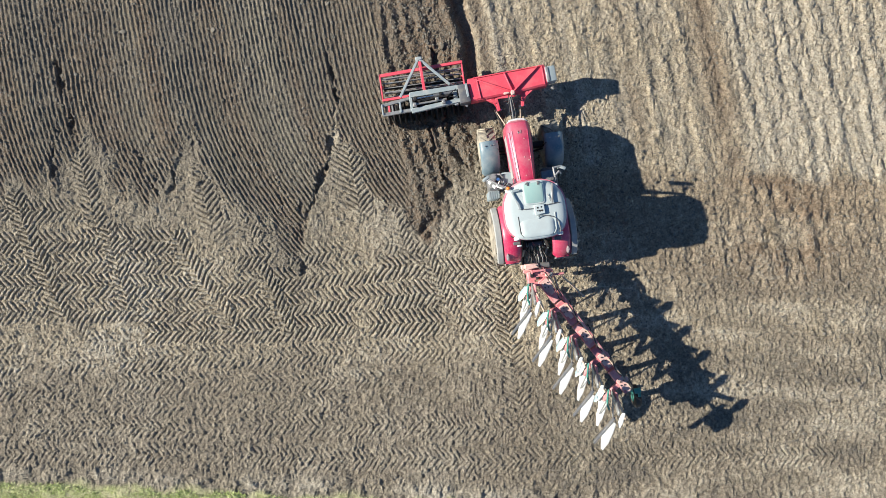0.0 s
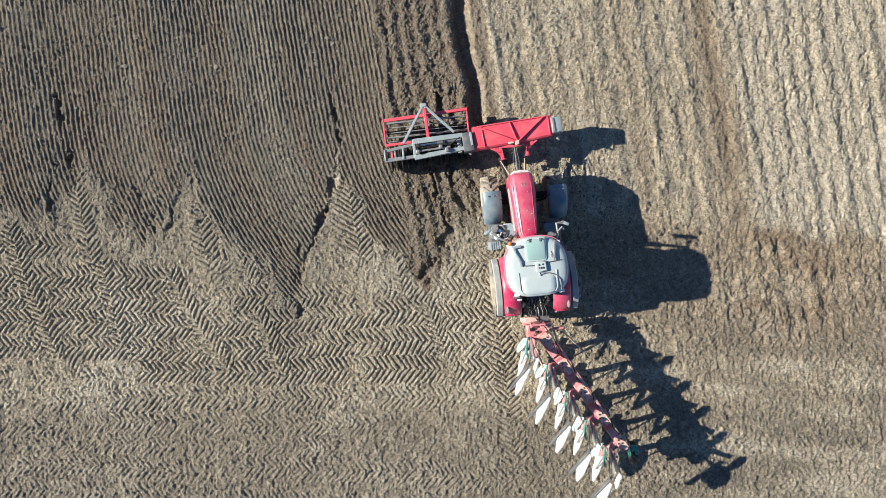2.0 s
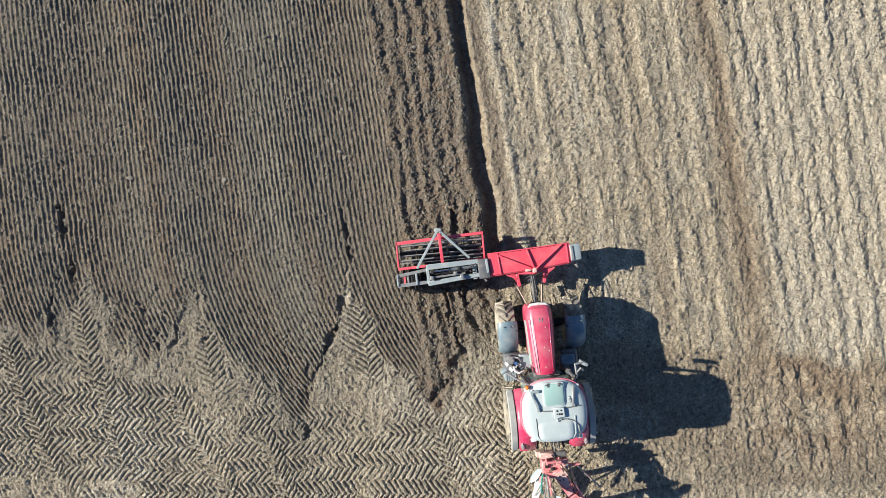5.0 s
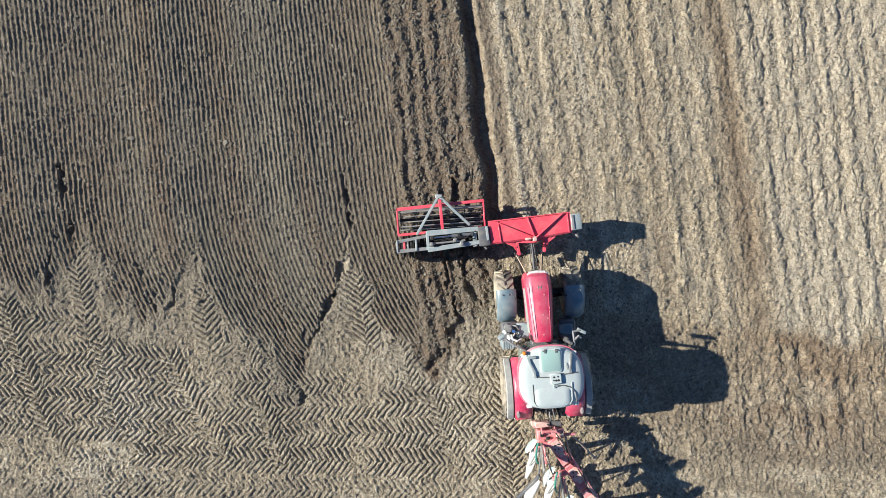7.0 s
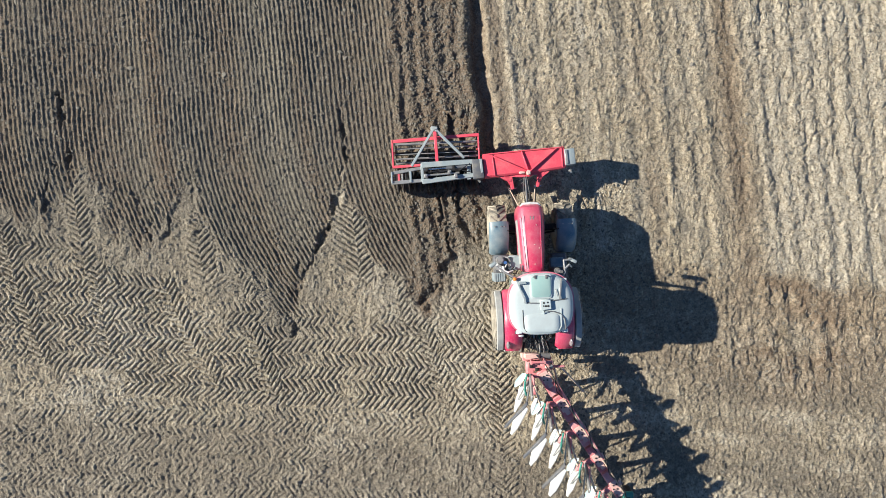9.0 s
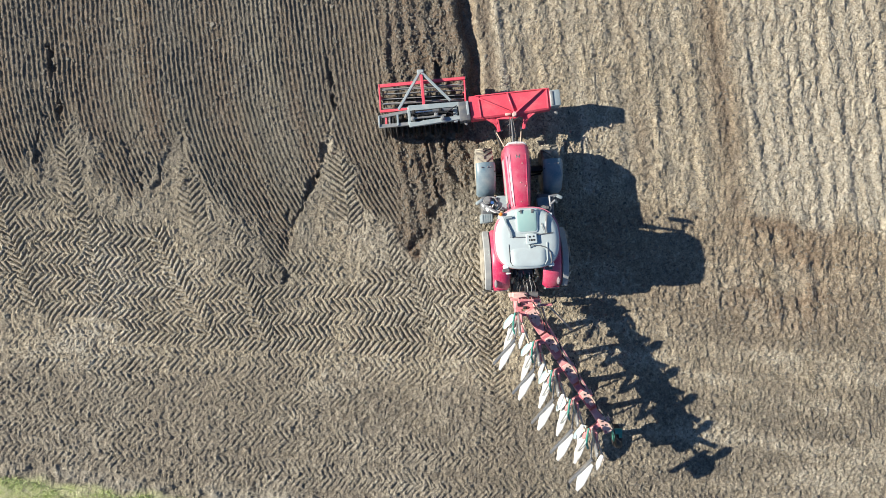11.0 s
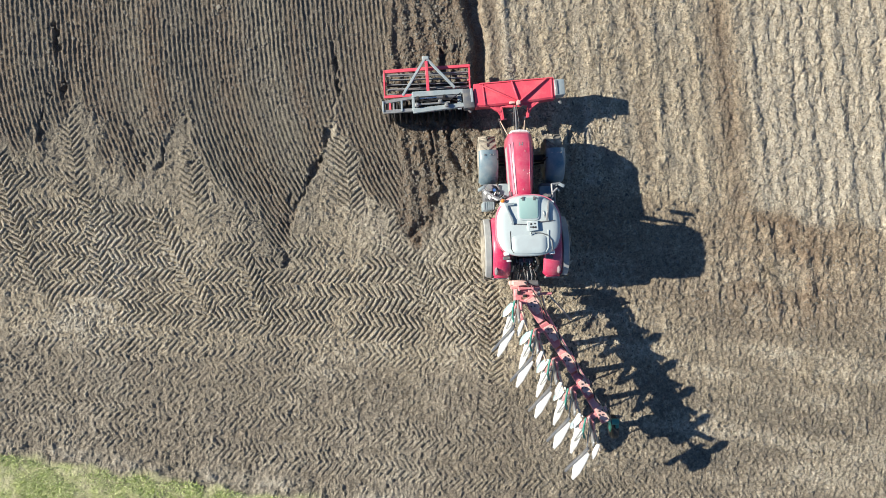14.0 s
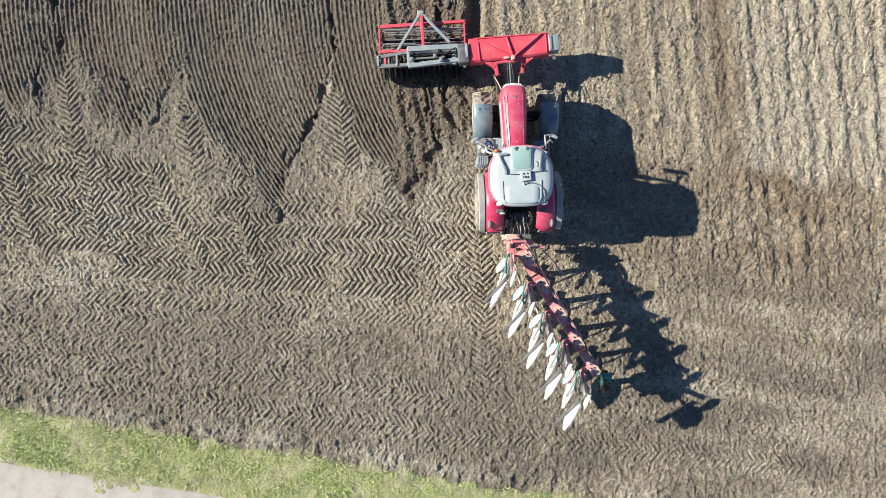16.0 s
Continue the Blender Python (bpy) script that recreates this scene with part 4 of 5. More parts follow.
        part("mirror_glass", bm, CHROME, shell)
    bm = bmesh.new()
    pipe(bm, [(0.60, 1.46, 2.6), (0.74, 1.58, 2.6), (0.80, 1.52, 2.55)], 0.03)
    part("camera_bracket", bm, GREY_LIGHT, t)
    # left flank: battery box, filter cans, pipes, steps
    bm = bmesh.new()
    box(bm, (-0.56, 1.66, 1.28), (0.34, 0.42, 0.36), 0.03)
    box(bm, (-0.56, 1.66, 1.475), (0.28, 0.34, 0.03), 0.008)
    part("battery_box", bm, GREY, t, "grey battery box")
    bm = bmesh.new()
    rod(bm, (-0.98, 1.76, 1.05), (-0.98, 1.76, 1.58), 0.105, 16)
    rod(bm, (-0.98, 1.76, 1.58), (-0.98, 1.76, 1.62), 0.07, 14)
    part("exhaust_cleaner", bm, GREY_LIGHT, t, "light grey exhaust canister")
    bm = bmesh.new()
    rod(bm, (-1.02, 1.54, 1.0), (-1.02, 1.54, 1.46), 0.085, 14)
    part("filter_can", bm, GREY_LIGHT, t)
    bm = bmesh.new()
    pipe(bm, [(-0.86, 1.55, 1.2), (-0.86, 1.55, 1.56), (-0.80, 1.66, 1.60), (-0.74, 1.58, 1.56), (-0.74, 1.50, 1.3)], 0.022)
    pipe(bm, [(-0.92, 1.84, 1.5), (-0.78, 1.82, 1.56), (-0.70, 1.70, 1.5)], 0.024)
    part("handrail", bm, GREY_LIGHT, t)
    bm = bmesh.new()
    box(bm, (-0.90, 1.62, 0.95), (0.5, 0.55, 0.5), 0.05)
    part("fuel_tank", bm, GREY_DARK, t)
    bm = bmesh.new()
    pipe(bm, [(-0.62, 1.50, 1.30), (-0.66, 1.44, 1.56), (-0.78, 1.40, 1.62), (-0.90, 1.46, 1.60), (-0.92, 1.58, 1.54)], 0.028)
    part("cooling_pipe", bm, LENS, t, "pale curved coolant pipe")
    bm = bmesh.new()
    pipe(bm, [(-0.50, 1.44, 1.35), (-0.56, 1.36, 1.58), (-0.66, 1.36, 1.60), (-0.70, 1.46, 1.56), (-0.62, 1.54, 1.54)], 0.020)
    part("hose", bm, BLACK, t)
    bm = bmesh.new()
    rod(bm, (-0.86, 1.68, 1.58), (-0.86, 1.68, 1.64), 0.045, 14)
    part("filler_cap", bm, BLUE, t, "blue tank filler cap")
    bm = bmesh.new()
    rod(bm, (-1.10, 1.66, 1.30), (-0.94, 1.44, 1.50), 0.055, 12)
    part("air_intake", bm, LENS, t, "pale sloping intake tube")
    for dx, dy in ((-0.12, -0.15), (0.12, -0.15), (-0.12, 0.15), (0.12, 0.15)):
        bm = bmesh.new()
        rod(bm, (-0.56 + dx, 1.66 + dy, 1.488), (-0.56 + dx, 1.66 + dy, 1.51), 0.016, 8)
        part("bolt", bm, GREY_DARK, t)
    for k in range(4):
        bm = bmesh.new()
        box(bm, (-1.00, 1.26, 0.48 + 0.27 * k), (0.34, 0.24, 0.035), 0.008)
        for j in range(5):
            box(bm, (-1.13 + 0.065 * j, 1.26, 0.505 + 0.27 * k), (0.018, 0.22, 0.018), 0.0)
        part("step", bm, GREY, t)
    bm = bmesh.new()
    for dy in (-0.12, 0.12):
        bar(bm, (-0.86, 1.26 + dy, 0.44), (-0.86, 1.26 + dy, 1.36), 0.03, 0.03, 0.005)
    part("step_frame", bm, BLACK, t)
    # right flank: tank, exhaust pipe along the post
    bm = bmesh.new()
    box(bm, (0.72, 1.50, 0.98), (0.46, 0.75, 0.55), 0.06)
    part("fuel_tank", bm, GREY_DARK, t)
    bm = bmesh.new()
    box(bm, (0.62, 1.62, 1.36), (0.40, 0.28, 0.16), 0.03)
    part("tool_box", bm, MUDGUARD, t)
    bm = bmesh.new()
    rod(bm, (0.50, 1.42, 1.3), (0.50, 1.42, 2.15), 0.075, 14)
    rod(bm, (0.50, 1.42, 2.15), (0.52, 1.40, 2.66), 0.045, 12)
    part("exhaust_pipe", bm, GREY_DARK, t)
    # rear linkage
    for s in (-1, 1):
        bm = bmesh.new()
        bar(bm, (s * 0.22, -0.20, 0.72), (s * 0.40, -1.02, 0.80), 0.06, 0.09, 0.012)
        part("lower_link", bm, BLACK, t)
        bm = bmesh.new()
        bar(bm, (s * 0.26, -0.10, 1.36), (s * 0.36, -0.48, 1.42), 0.07, 0.08, 0.012)
        part("lift_arm", bm, BLACK, t)
        bm = bmesh.new()
        rod(bm, (s * 0.36, -0.46, 1.40), (s * 0.34, -0.66, 0.78), 0.035)
        part("lift_rod", bm, GREY, t)
        bm = bmesh.new()
        rod(bm, (s * 0.18, -0.15, 0.9), (s * 0.30, -0.44, 1.36), 0.045)
        part("lift_cylinder", bm, BLACK, t)
    bm = bmesh.new()
    rod(bm, (0, -0.30, 1.22), (0.02, -0.62, 1.36), 0.045)
    rod(bm, (0.02, -0.55, 1.34), (0.04, -1.06, 1.52), 0.024)
    part("top_link", bm, GREY_LIGHT, t)
    bm = bmesh.new()
    box(bm, (0.0, -0.34, 1.30), (0.42, 0.12, 0.18), 0.02)
    for k in range(5):
        rod(bm, (-0.16 + 0.08 * k, -0.39, 1.32), (-0.16 + 0.08 * k, -0.46, 1.33), 0.022, 8)
    block = part("hydraulic_block", bm, GREY_DARK, t)
    # quick couplers with dust caps, in two uneven rows on the valve block
    for x, y, z, paint, long in ((-0.20, -0.40, 1.41, GREY_LIGHT, 0.05), (-0.12, -0.43, 1.43, LENS, 0.06), (-0.02, -0.37, 1.42, GREY_LIGHT, 0.04), (0.10, -0.42, 1.46, LENS, 0.11),
                                 (0.19, -0.44, 1.41, GREY_LIGHT, 0.05), (-0.27, -0.34, 1.42, GREY, 0.05), (0.03, -0.46, 1.40, TEAL, 0.04), (0.26, -0.36, 1.42, GREY, 0.04), (-0.07, -0.34, 1.42, RED_FADED, 0.03)):
        bm = bmesh.new()
        rod(bm, (x, y + 0.06, z - 0.06), (x, y, z - 0.02), 0.016, 8)
        rod(bm, (x, y, z - 0.02), (x + 0.008, y - long, z + 0.02), 0.022, 8)
        part("quick_coupler", bm, paint, block, "hydraulic coupler with dust cap")
    # loops of slack hose
    for x, w, top in ((-0.22, 0.09, 1.52), (0.14, 0.07, 1.55), (-0.05, 0.06, 1.50)):
        bm = bmesh.new()
        pipe(bm, [(x, -0.42, 1.40), (x - w, -0.50, top), (x - 0.2 * w, -0.62, top + 0.04), (x + w, -0.56, top - 0.05), (x + 0.7 * w, -0.70, 1.42), (x, -0.95, 1.38)], 0.014, 6)
        part("slack_hose", bm, BLACK, block)
    for x0, x1, c in ((-0.16, -0.28, BLACK), (-0.08, -0.05, BLACK), (0.08, 0.14, GREY_DARK), (0.16, 0.26, BLACK), (0.0, 0.02, GREY_DARK)):
        bm = bmesh.new()
        pipe(bm, [(x0, -0.44, 1.33), (x0 * 1.2, -0.58, 1.48), (x1, -0.80, 1.52), (x1 * 0.8, -1.05, 1.44)], 0.016, 6)
        part("hose", bm, c, t)
    bm = bmesh.new()
    box(bm, (-0.55, -0.33, 2.02), (0.14, 0.05, 0.09), 0.015)
    part("rear_lamp", bm, LENS, t)
    # front linkage
    for s in (-1, 1):
        bm = bmesh.new()
        bar(bm, (s * 0.24 - 0.12, 3.12, 0.78), (s * 0.40 - 0.20, 3.86, 0.84), 0.06, 0.08, 0.012)
        part("front_link", bm, BLACK, t)
        bm = bmesh.new()
        rod(bm, (s * 0.20 - 0.12, 3.20, 1.10), (s * 0.36 - 0.20, 3.76, 0.90), 0.017)
        part("front_lift_rod", bm, CREAM, t)
    bm = bmesh.new()
    box(bm, (-0.12, 3.14, 0.92), (0.56, 0.22, 0.42), 0.03)
    part("front_bracket", bm, BLACK, t)
    bm = bmesh.new()
    rod(bm, (-0.12, 3.25, 1.25), (-0.16, 4.06, 1.36), 0.026)
    part("front_top_link", bm, GREY_DARK, t)
    for dx in (-0.05, 0.03):
        bm = bmesh.new()
        pipe(bm, [(-0.12 + dx, 3.24, 1.4), (-0.14 + dx * 2, 3.6, 1.5), (-0.16 + dx, 4.1, 1.42)], 0.013, 6)
        part("hose", bm, BLACK, t)
    return t


def build_front_press():
    """The red carrier on the front linkage, its folding arm, and the packer that it swings out over the ploughed strip."""
    t = thing("front_furrow_press", AT_TRACTOR, "red and grey front press with folding arm and roller", "furrow press")
    turn = Euler((0, 0, radians(3.6))).to_matrix()
    mid = Vector((-0.05, 4.53, 1.06))

    def at(x, y, z):
        return mid + turn @ Vector((x, y, z))

    # carrier: a hollow beam, taller behind, with ribs on top
    bm = bmesh.new()
    rings = []
    for x, front, back in ((-1.26, 0.35, -0.33), (-0.55, 0.33, -0.33), (0.15, 0.32, -0.33), (1.06, 0.31, -0.28)):
        rings.append([at(x, y, z) for y, z in ((front, -0.20), (front, 0.15), (front - 0.04, 0.20), (back + 0.05, 0.17), (back, 0.12), (back, -0.22))])
    carrier = part("carrier_beam", loft(bm, rings), RED_IMPLEMENT, t, "red sheet-steel carrier beam")
    for a, b in (((-0.02, -0.30, 0.22), (-0.98, 0.24, 0.22)), ((0.0, -0.30, 0.22), (0.84, 0.29, 0.22)), ((-0.02, -0.28, 0.21), (-0.16, 0.31, 0.21))):
        bm = bmesh.new()
        bar(bm, at(*a), at(*b), 0.035, 0.075, 0.006)
        part("rib", bm, RED_IMPLEMENT, carrier)
    for a, b in (((-1.10, 0.325, 0.21), (1.04, 0.30, 0.21)), ((-0.98, -0.30, 0.18), (-1.0, 0.3, 0.2)), ((0.97, -0.26, 0.18), (0.98, 0.28, 0.2))):
        bm = bmesh.new()
        bar(bm, at(*a), at(*b), 0.03, 0.05, 0.005)
        part("lip", bm, RED_IMPLEMENT, carrier)
    bm = bmesh.new()
    box(bm, at(-0.02, -0.32, 0.20), (0.12, 0.14, 0.12), 0.02, turn)
    box(bm, at(-0.20, -0.30, 0.19), (0.18, 0.07, 0.05), 0.02, turn)
    part("tower", bm, PINK, carrier, "sun-bleached pink tower")
    for s in (-1, 1):
        bm = bmesh.new()
        bar(bm, at(s * 0.42 - 0.10, -0.30, -0.05), at(s * 0.36 - 0.12, -0.72, -0.12), 0.09, 0.22, 0.015)
        bar(bm, at(s * 0.42 - 0.10, -0.33, 0.02), at(-0.10, -0.40, 0.08), 0.08, 0.07, 0.01)
        bar(bm, at(s * 0.70 - 0.12, -0.30, 0.0), at(s * 0.40 - 0.12, -0.48, -0.04), 0.10, 0.16, 0.01)
        bar(bm, at(s * 0.56 - 0.12, -0.28, 0.06), at(s * 0.38 - 0.12, -0.58, -0.04), 0.12, 0.06, 0.01)
        part("hitch_plate", bm, RED_IMPLEMENT, carrier)
        bm = bmesh.new()
        rod(bm, at(s * 0.36 - 0.22, -0.70, -0.12), at(s * 0.36 - 0.02, -0.70, -0.12), 0.028)
        part("hitch_pin", bm, CHROME, carrier)
    bm = bmesh.new()
    pipe(bm, [at(-0.30, -0.52, 0.1), at(-0.10, -0.44, 0.16), at(0.10, -0.48, 0.14), at(0.22, -0.58, 0.04)], 0.016)
    pipe(bm, [at(-0.24, -0.60, 0.05), at(-0.06, -0.50, 0.14), at(0.14, -0.40, 0.18)], 0.014)
    part("hose", bm, BLACK, carrier)
    # grey housings at both ends
    for x, w, mat, lab in ((1.20, 0.30, GREY, "grey end housing"), (-1.44, 0.32, GREY_DARK, "dark grey pivot housing")):
        bm = bmesh.new()
        box(bm, at(x, 0.01 if x > 0 else -0.06, 0.02), (w, 0.46 if x > 0 else 0.56, 0.42), 0.03, turn, 2)
        housing = part("housing", bm, mat, t, lab)
        bm = bmesh.new()
        box(bm, at(x - 0.10 * (1 if x > 0 else -1), 0.01, 0.245), (0.07, 0.40, 0.03), 0.008, turn)
        part("cover_strip", bm, GREY_LIGHT if x > 0 else GREY, housing)
        bm = bmesh.new()
        rod(bm, at(x, -0.30, -0.10), at(x + 0.02, -0.38, -0.02), 0.05, 10)
        rod(bm, at(x + 0.02, -0.36, -0.04), at(x + 0.02, -0.42, 0.06), 0.03, 10)
        part("lock_pin", bm, GREY_LIGHT, housing)
    # folding arm: two inner rails, two outer rails, plates, rams
    for y0, y1, z, w in ((4.60, 4.56, 1.14, 0.15), (4.22, 4.09, 1.12, 0.13)):
        bm = bmesh.new()
        bar(bm, (-1.62, y0, z), (-3.10, y1, z), w, 0.16, 0.012)
        part("arm_rail", bm, GREY, t, "grey arm rail")
    for y0, y1, w in ((4.52, 4.37, 0.09), (4.14, 4.10, 0.10)):
        bm = bmesh.new()
        bar(bm, (-2.9, y0, 1.07), (-3.98, y1, 1.07), w, 0.12, 0.01)
        part("arm_end_rail", bm, GREY_LIGHT, t, "light grey arm end rail")
    for x, w in ((-3.08, 0.09), (-1.74, 0.12), (-3.96, 0.05), (-3.42, 0.06)):
        bm = bmesh.new()
        box(bm, (x, 4.36 if x > -3.2 else 4.25, 1.10), (w, 0.52 if x > -3.2 else 0.32, 0.13), 0.012)
        part("cross_plate", bm, GREY, t)
    bm = bmesh.new()
    rod(bm, (-1.80, 4.46, 1.24), (-2.40, 4.44, 1.24), 0.048, 12)
    ram = part("ram", bm, GREY_DARK, t)
    bm = bmesh.new()
    rod(bm, (-2.40, 4.44, 1.24), (-3.02, 4.42, 1.23), 0.024, 10)
    part("ram_rod", bm, CHROME, ram)
    bm = bmesh.new()
    rod(bm, (-2.02, 4.30, 1.22), (-2.95, 4.26, 1.22), 0.03, 10)
    part("tie_rod", bm, GREY_LIGHT, t)
    for x, y in ((-2.18, 4.45), (-2.30, 4.33), (-2.95, 4.42), (-2.98, 4.24), (-2.12, 4.22)):
        bm = bmesh.new()
        box(bm, (x, y, 1.24), (0.11, 0.12, 0.12), 0.015)
        rod(bm, (x, y, 1.29), (x, y, 1.33), 0.03, 8)
        part("bracket", bm, BLACK if y > 4.4 else GREY_LIGHT, t)
    bm = bmesh.new()
    pipe(bm, [(-1.7, 4.55, 1.26), (-2.0, 4.36, 1.30), (-2.5, 4.38, 1.27), (-2.9, 4.34, 1.26)], 0.014, 6)
    pipe(bm, [(-1.7, 4.30, 1.24), (-2.1, 4.40, 1.30), (-2.7, 4.32, 1.27)], 0.013, 6)
    part("hose", bm, BLACK, t)
    for x, w, mat in ((-3.86, 0.05, BLACK), (-3.76, 0.06, RED_IMPLEMENT), (-3.66, 0.05, GREY_LIGHT), (-3.56, 0.05, BLACK)):
        bm = bmesh.new()
        box(bm, (x, 4.25, 1.06), (w, 0.20, 0.10), 0.008)
        part("spacer", bm, mat, t)
    # packer frame
    fl, fr, yb, yf = -3.94, -1.40, 4.60, 5.36
    frame_bars = (((fl, yf - 0.05, 0.92), (fr, yf + 0.05, 0.92), 0.09), ((fl, yb - 0.03, 0.92), (fr, yb + 0.05, 0.92), 0.07),
                  ((fl + 0.02, yb, 0.92), (fl + 0.02, yf, 0.92), 0.045), ((fr - 0.02, yb, 0.92), (fr - 0.02, yf, 0.92), 0.045))
    for a, b, w in frame_bars:
        bm = bmesh.new()
        bar(bm, a, b, w, 0.10, 0.008)
        part("packer_frame_bar", bm, RED_IMPLEMENT, t, "red packer frame bar")
    bm = bmesh.new()
    box(bm, (-1.75, 4.62, 0.99), (0.55, 0.08, 0.06), 0.01)
    part("packer_foot", bm, RED_IMPLEMENT, t)
    # cage roller: discs and lengthwise bars
    cage_y, cage_z, cage_r = 5.00, 0.56, 0.30
    bm = bmesh.new()
    rod(bm, (fl + 0.06, cage_y, cage_z), (fr - 0.06, cage_y, cage_z), 0.05, 10)
    roller = part("cage_roller", bm, BLACK, t, "dark cage roller with worn bright bars")
    for k in range(12):
        a = 2 * math.pi * k / 12 + 0.2
        y, z = cage_y + cage_r * math.cos(a), cage_z + cage_r * math.sin(a)
        bm = bmesh.new()
        bar(bm, (fl + 0.08, y, z), (fr - 0.08, y, z), 0.024, 0.024, 0.004)
        part("cage_bar", bm, GREY_LIGHT, roller)
    for k in range(6):
        x = fl + 0.10 + k * (fr - fl - 0.20) / 5
        bm = bmesh.new()
        rod(bm, (x - 0.01, cage_y, cage_z), (x + 0.01, cage_y, cage_z), cage_r - 0.015, 24)
        part("cage_disc", bm, BLACK, roller)
    for s in (fl + 0.05, fr - 0.05):
        bm = bmesh.new()
        bar(bm, (s, cage_y, cage_z), (s, cage_y, 0.92), 0.07, 0.03, 0.006)
        part("roller_bearing", bm, RED_IMPLEMENT, roller)
    for y in (5.22, 4.80):
        bm = bmesh.new()
        bar(bm, (fl + 0.05, y, 0.90), (fr - 0.05, y + 0.02, 0.90), 0.03, 0.05, 0.005)
        part("scraper_bar", bm, GREY_LIGHT, t)
    # ring roller under the arm
    bm = bmesh.new()
    rod(bm, (fl + 0.06, 4.25, 0.40), (fr - 0.1, 4.30, 0.40), 0.06, 10)
    rings = part("ring_roller", bm, BLACK, t, "dark iron ring roller pressing into the soil")
    for k in range(15):
        x = fl + 0.12 + k * 0.165
        bm = bmesh.new()
        y = 4.25 + 0.003 * k
        revolve(bm, [(-0.045, 0.30), (0.0, 0.40), (0.045, 0.30), (0.03, 0.27), (-0.03, 0.27), (-0.045, 0.30)], 28, (x, y, 0.40))
        for q in range(4):
            a = math.pi * q / 2
            rod(bm, (x, y, 0.40), (x, y + 0.28 * math.cos(a), 0.40 + 0.28 * math.sin(a)), 0.018, 6)
        part("press_ring", bm, BLACK, rings)
    # A-frame and its red post
    apex = (-2.69, 5.60, 1.22)
    for foot in ((-3.38, 4.55, 1.14), (-1.86, 4.72, 1.16)):
        bm = bmesh.new()
        bar(bm, foot, apex, 0.075, 0.09, 0.01)
        part("a_frame_leg", bm, GREY, t, "grey A-frame leg")
    bm = bmesh.new()
    box(bm, (apex[0], apex[1] - 0.01, apex[2]), (0.20, 0.11, 0.12), 0.02)
    part("a_frame_head", bm, GREY, t)
    bm = bmesh.new()
    bar(bm, (-2.67, 5.50, 1.24), (-2.64, 4.66, 1.10), 0.09, 0.10, 0.01)
    bar(bm, (-2.67, 5.42, 1.22), (-2.67, 5.34, 0.94), 0.09, 0.07, 0.01)
    part("a_frame_post", bm, RED_IMPLEMENT, t, "red centre post")
    return t


def leaf(bm, root, tip, side, width, bulge, thick=0.02, barb=0.0):
    """A mouldboard: a curved lens-shaped plate from root to tip. side: the way across its width."""
    root, tip, side = Vector(root), Vector(tip), Vector(side).normalized()
    way = tip - root
    n = way.cross(side).normalized()
    rings = []
    count = 11
    for i in range(count):
        f = i / (count - 1)
        w = width * (0.30 + 0.70 * math.sin(math.pi * min(1, 0.12 + 0.80 * f)) ** 0.8) * (1 - 0.55 * max(0, f - 0.72) / 0.28)
        centre = root + way * f + n * bulge * math.sin(math.pi * f)
        front, back = [], []
        for j in range(6):
            g = j / 5 - 0.5
            p = centre + side * (w * g) - n * (0.35 * w * (0.25 - g * g))
            if barb and j == 0 and 0.15 < f < 0.45:
                p = p - side * barb * (1 - abs(f - 0.32) / 0.17)
            front.append(p + n * thick / 2)
            back.append(p - n * thick / 2)
        rings.append(front + back[::-1])
    return loft(bm, rings)


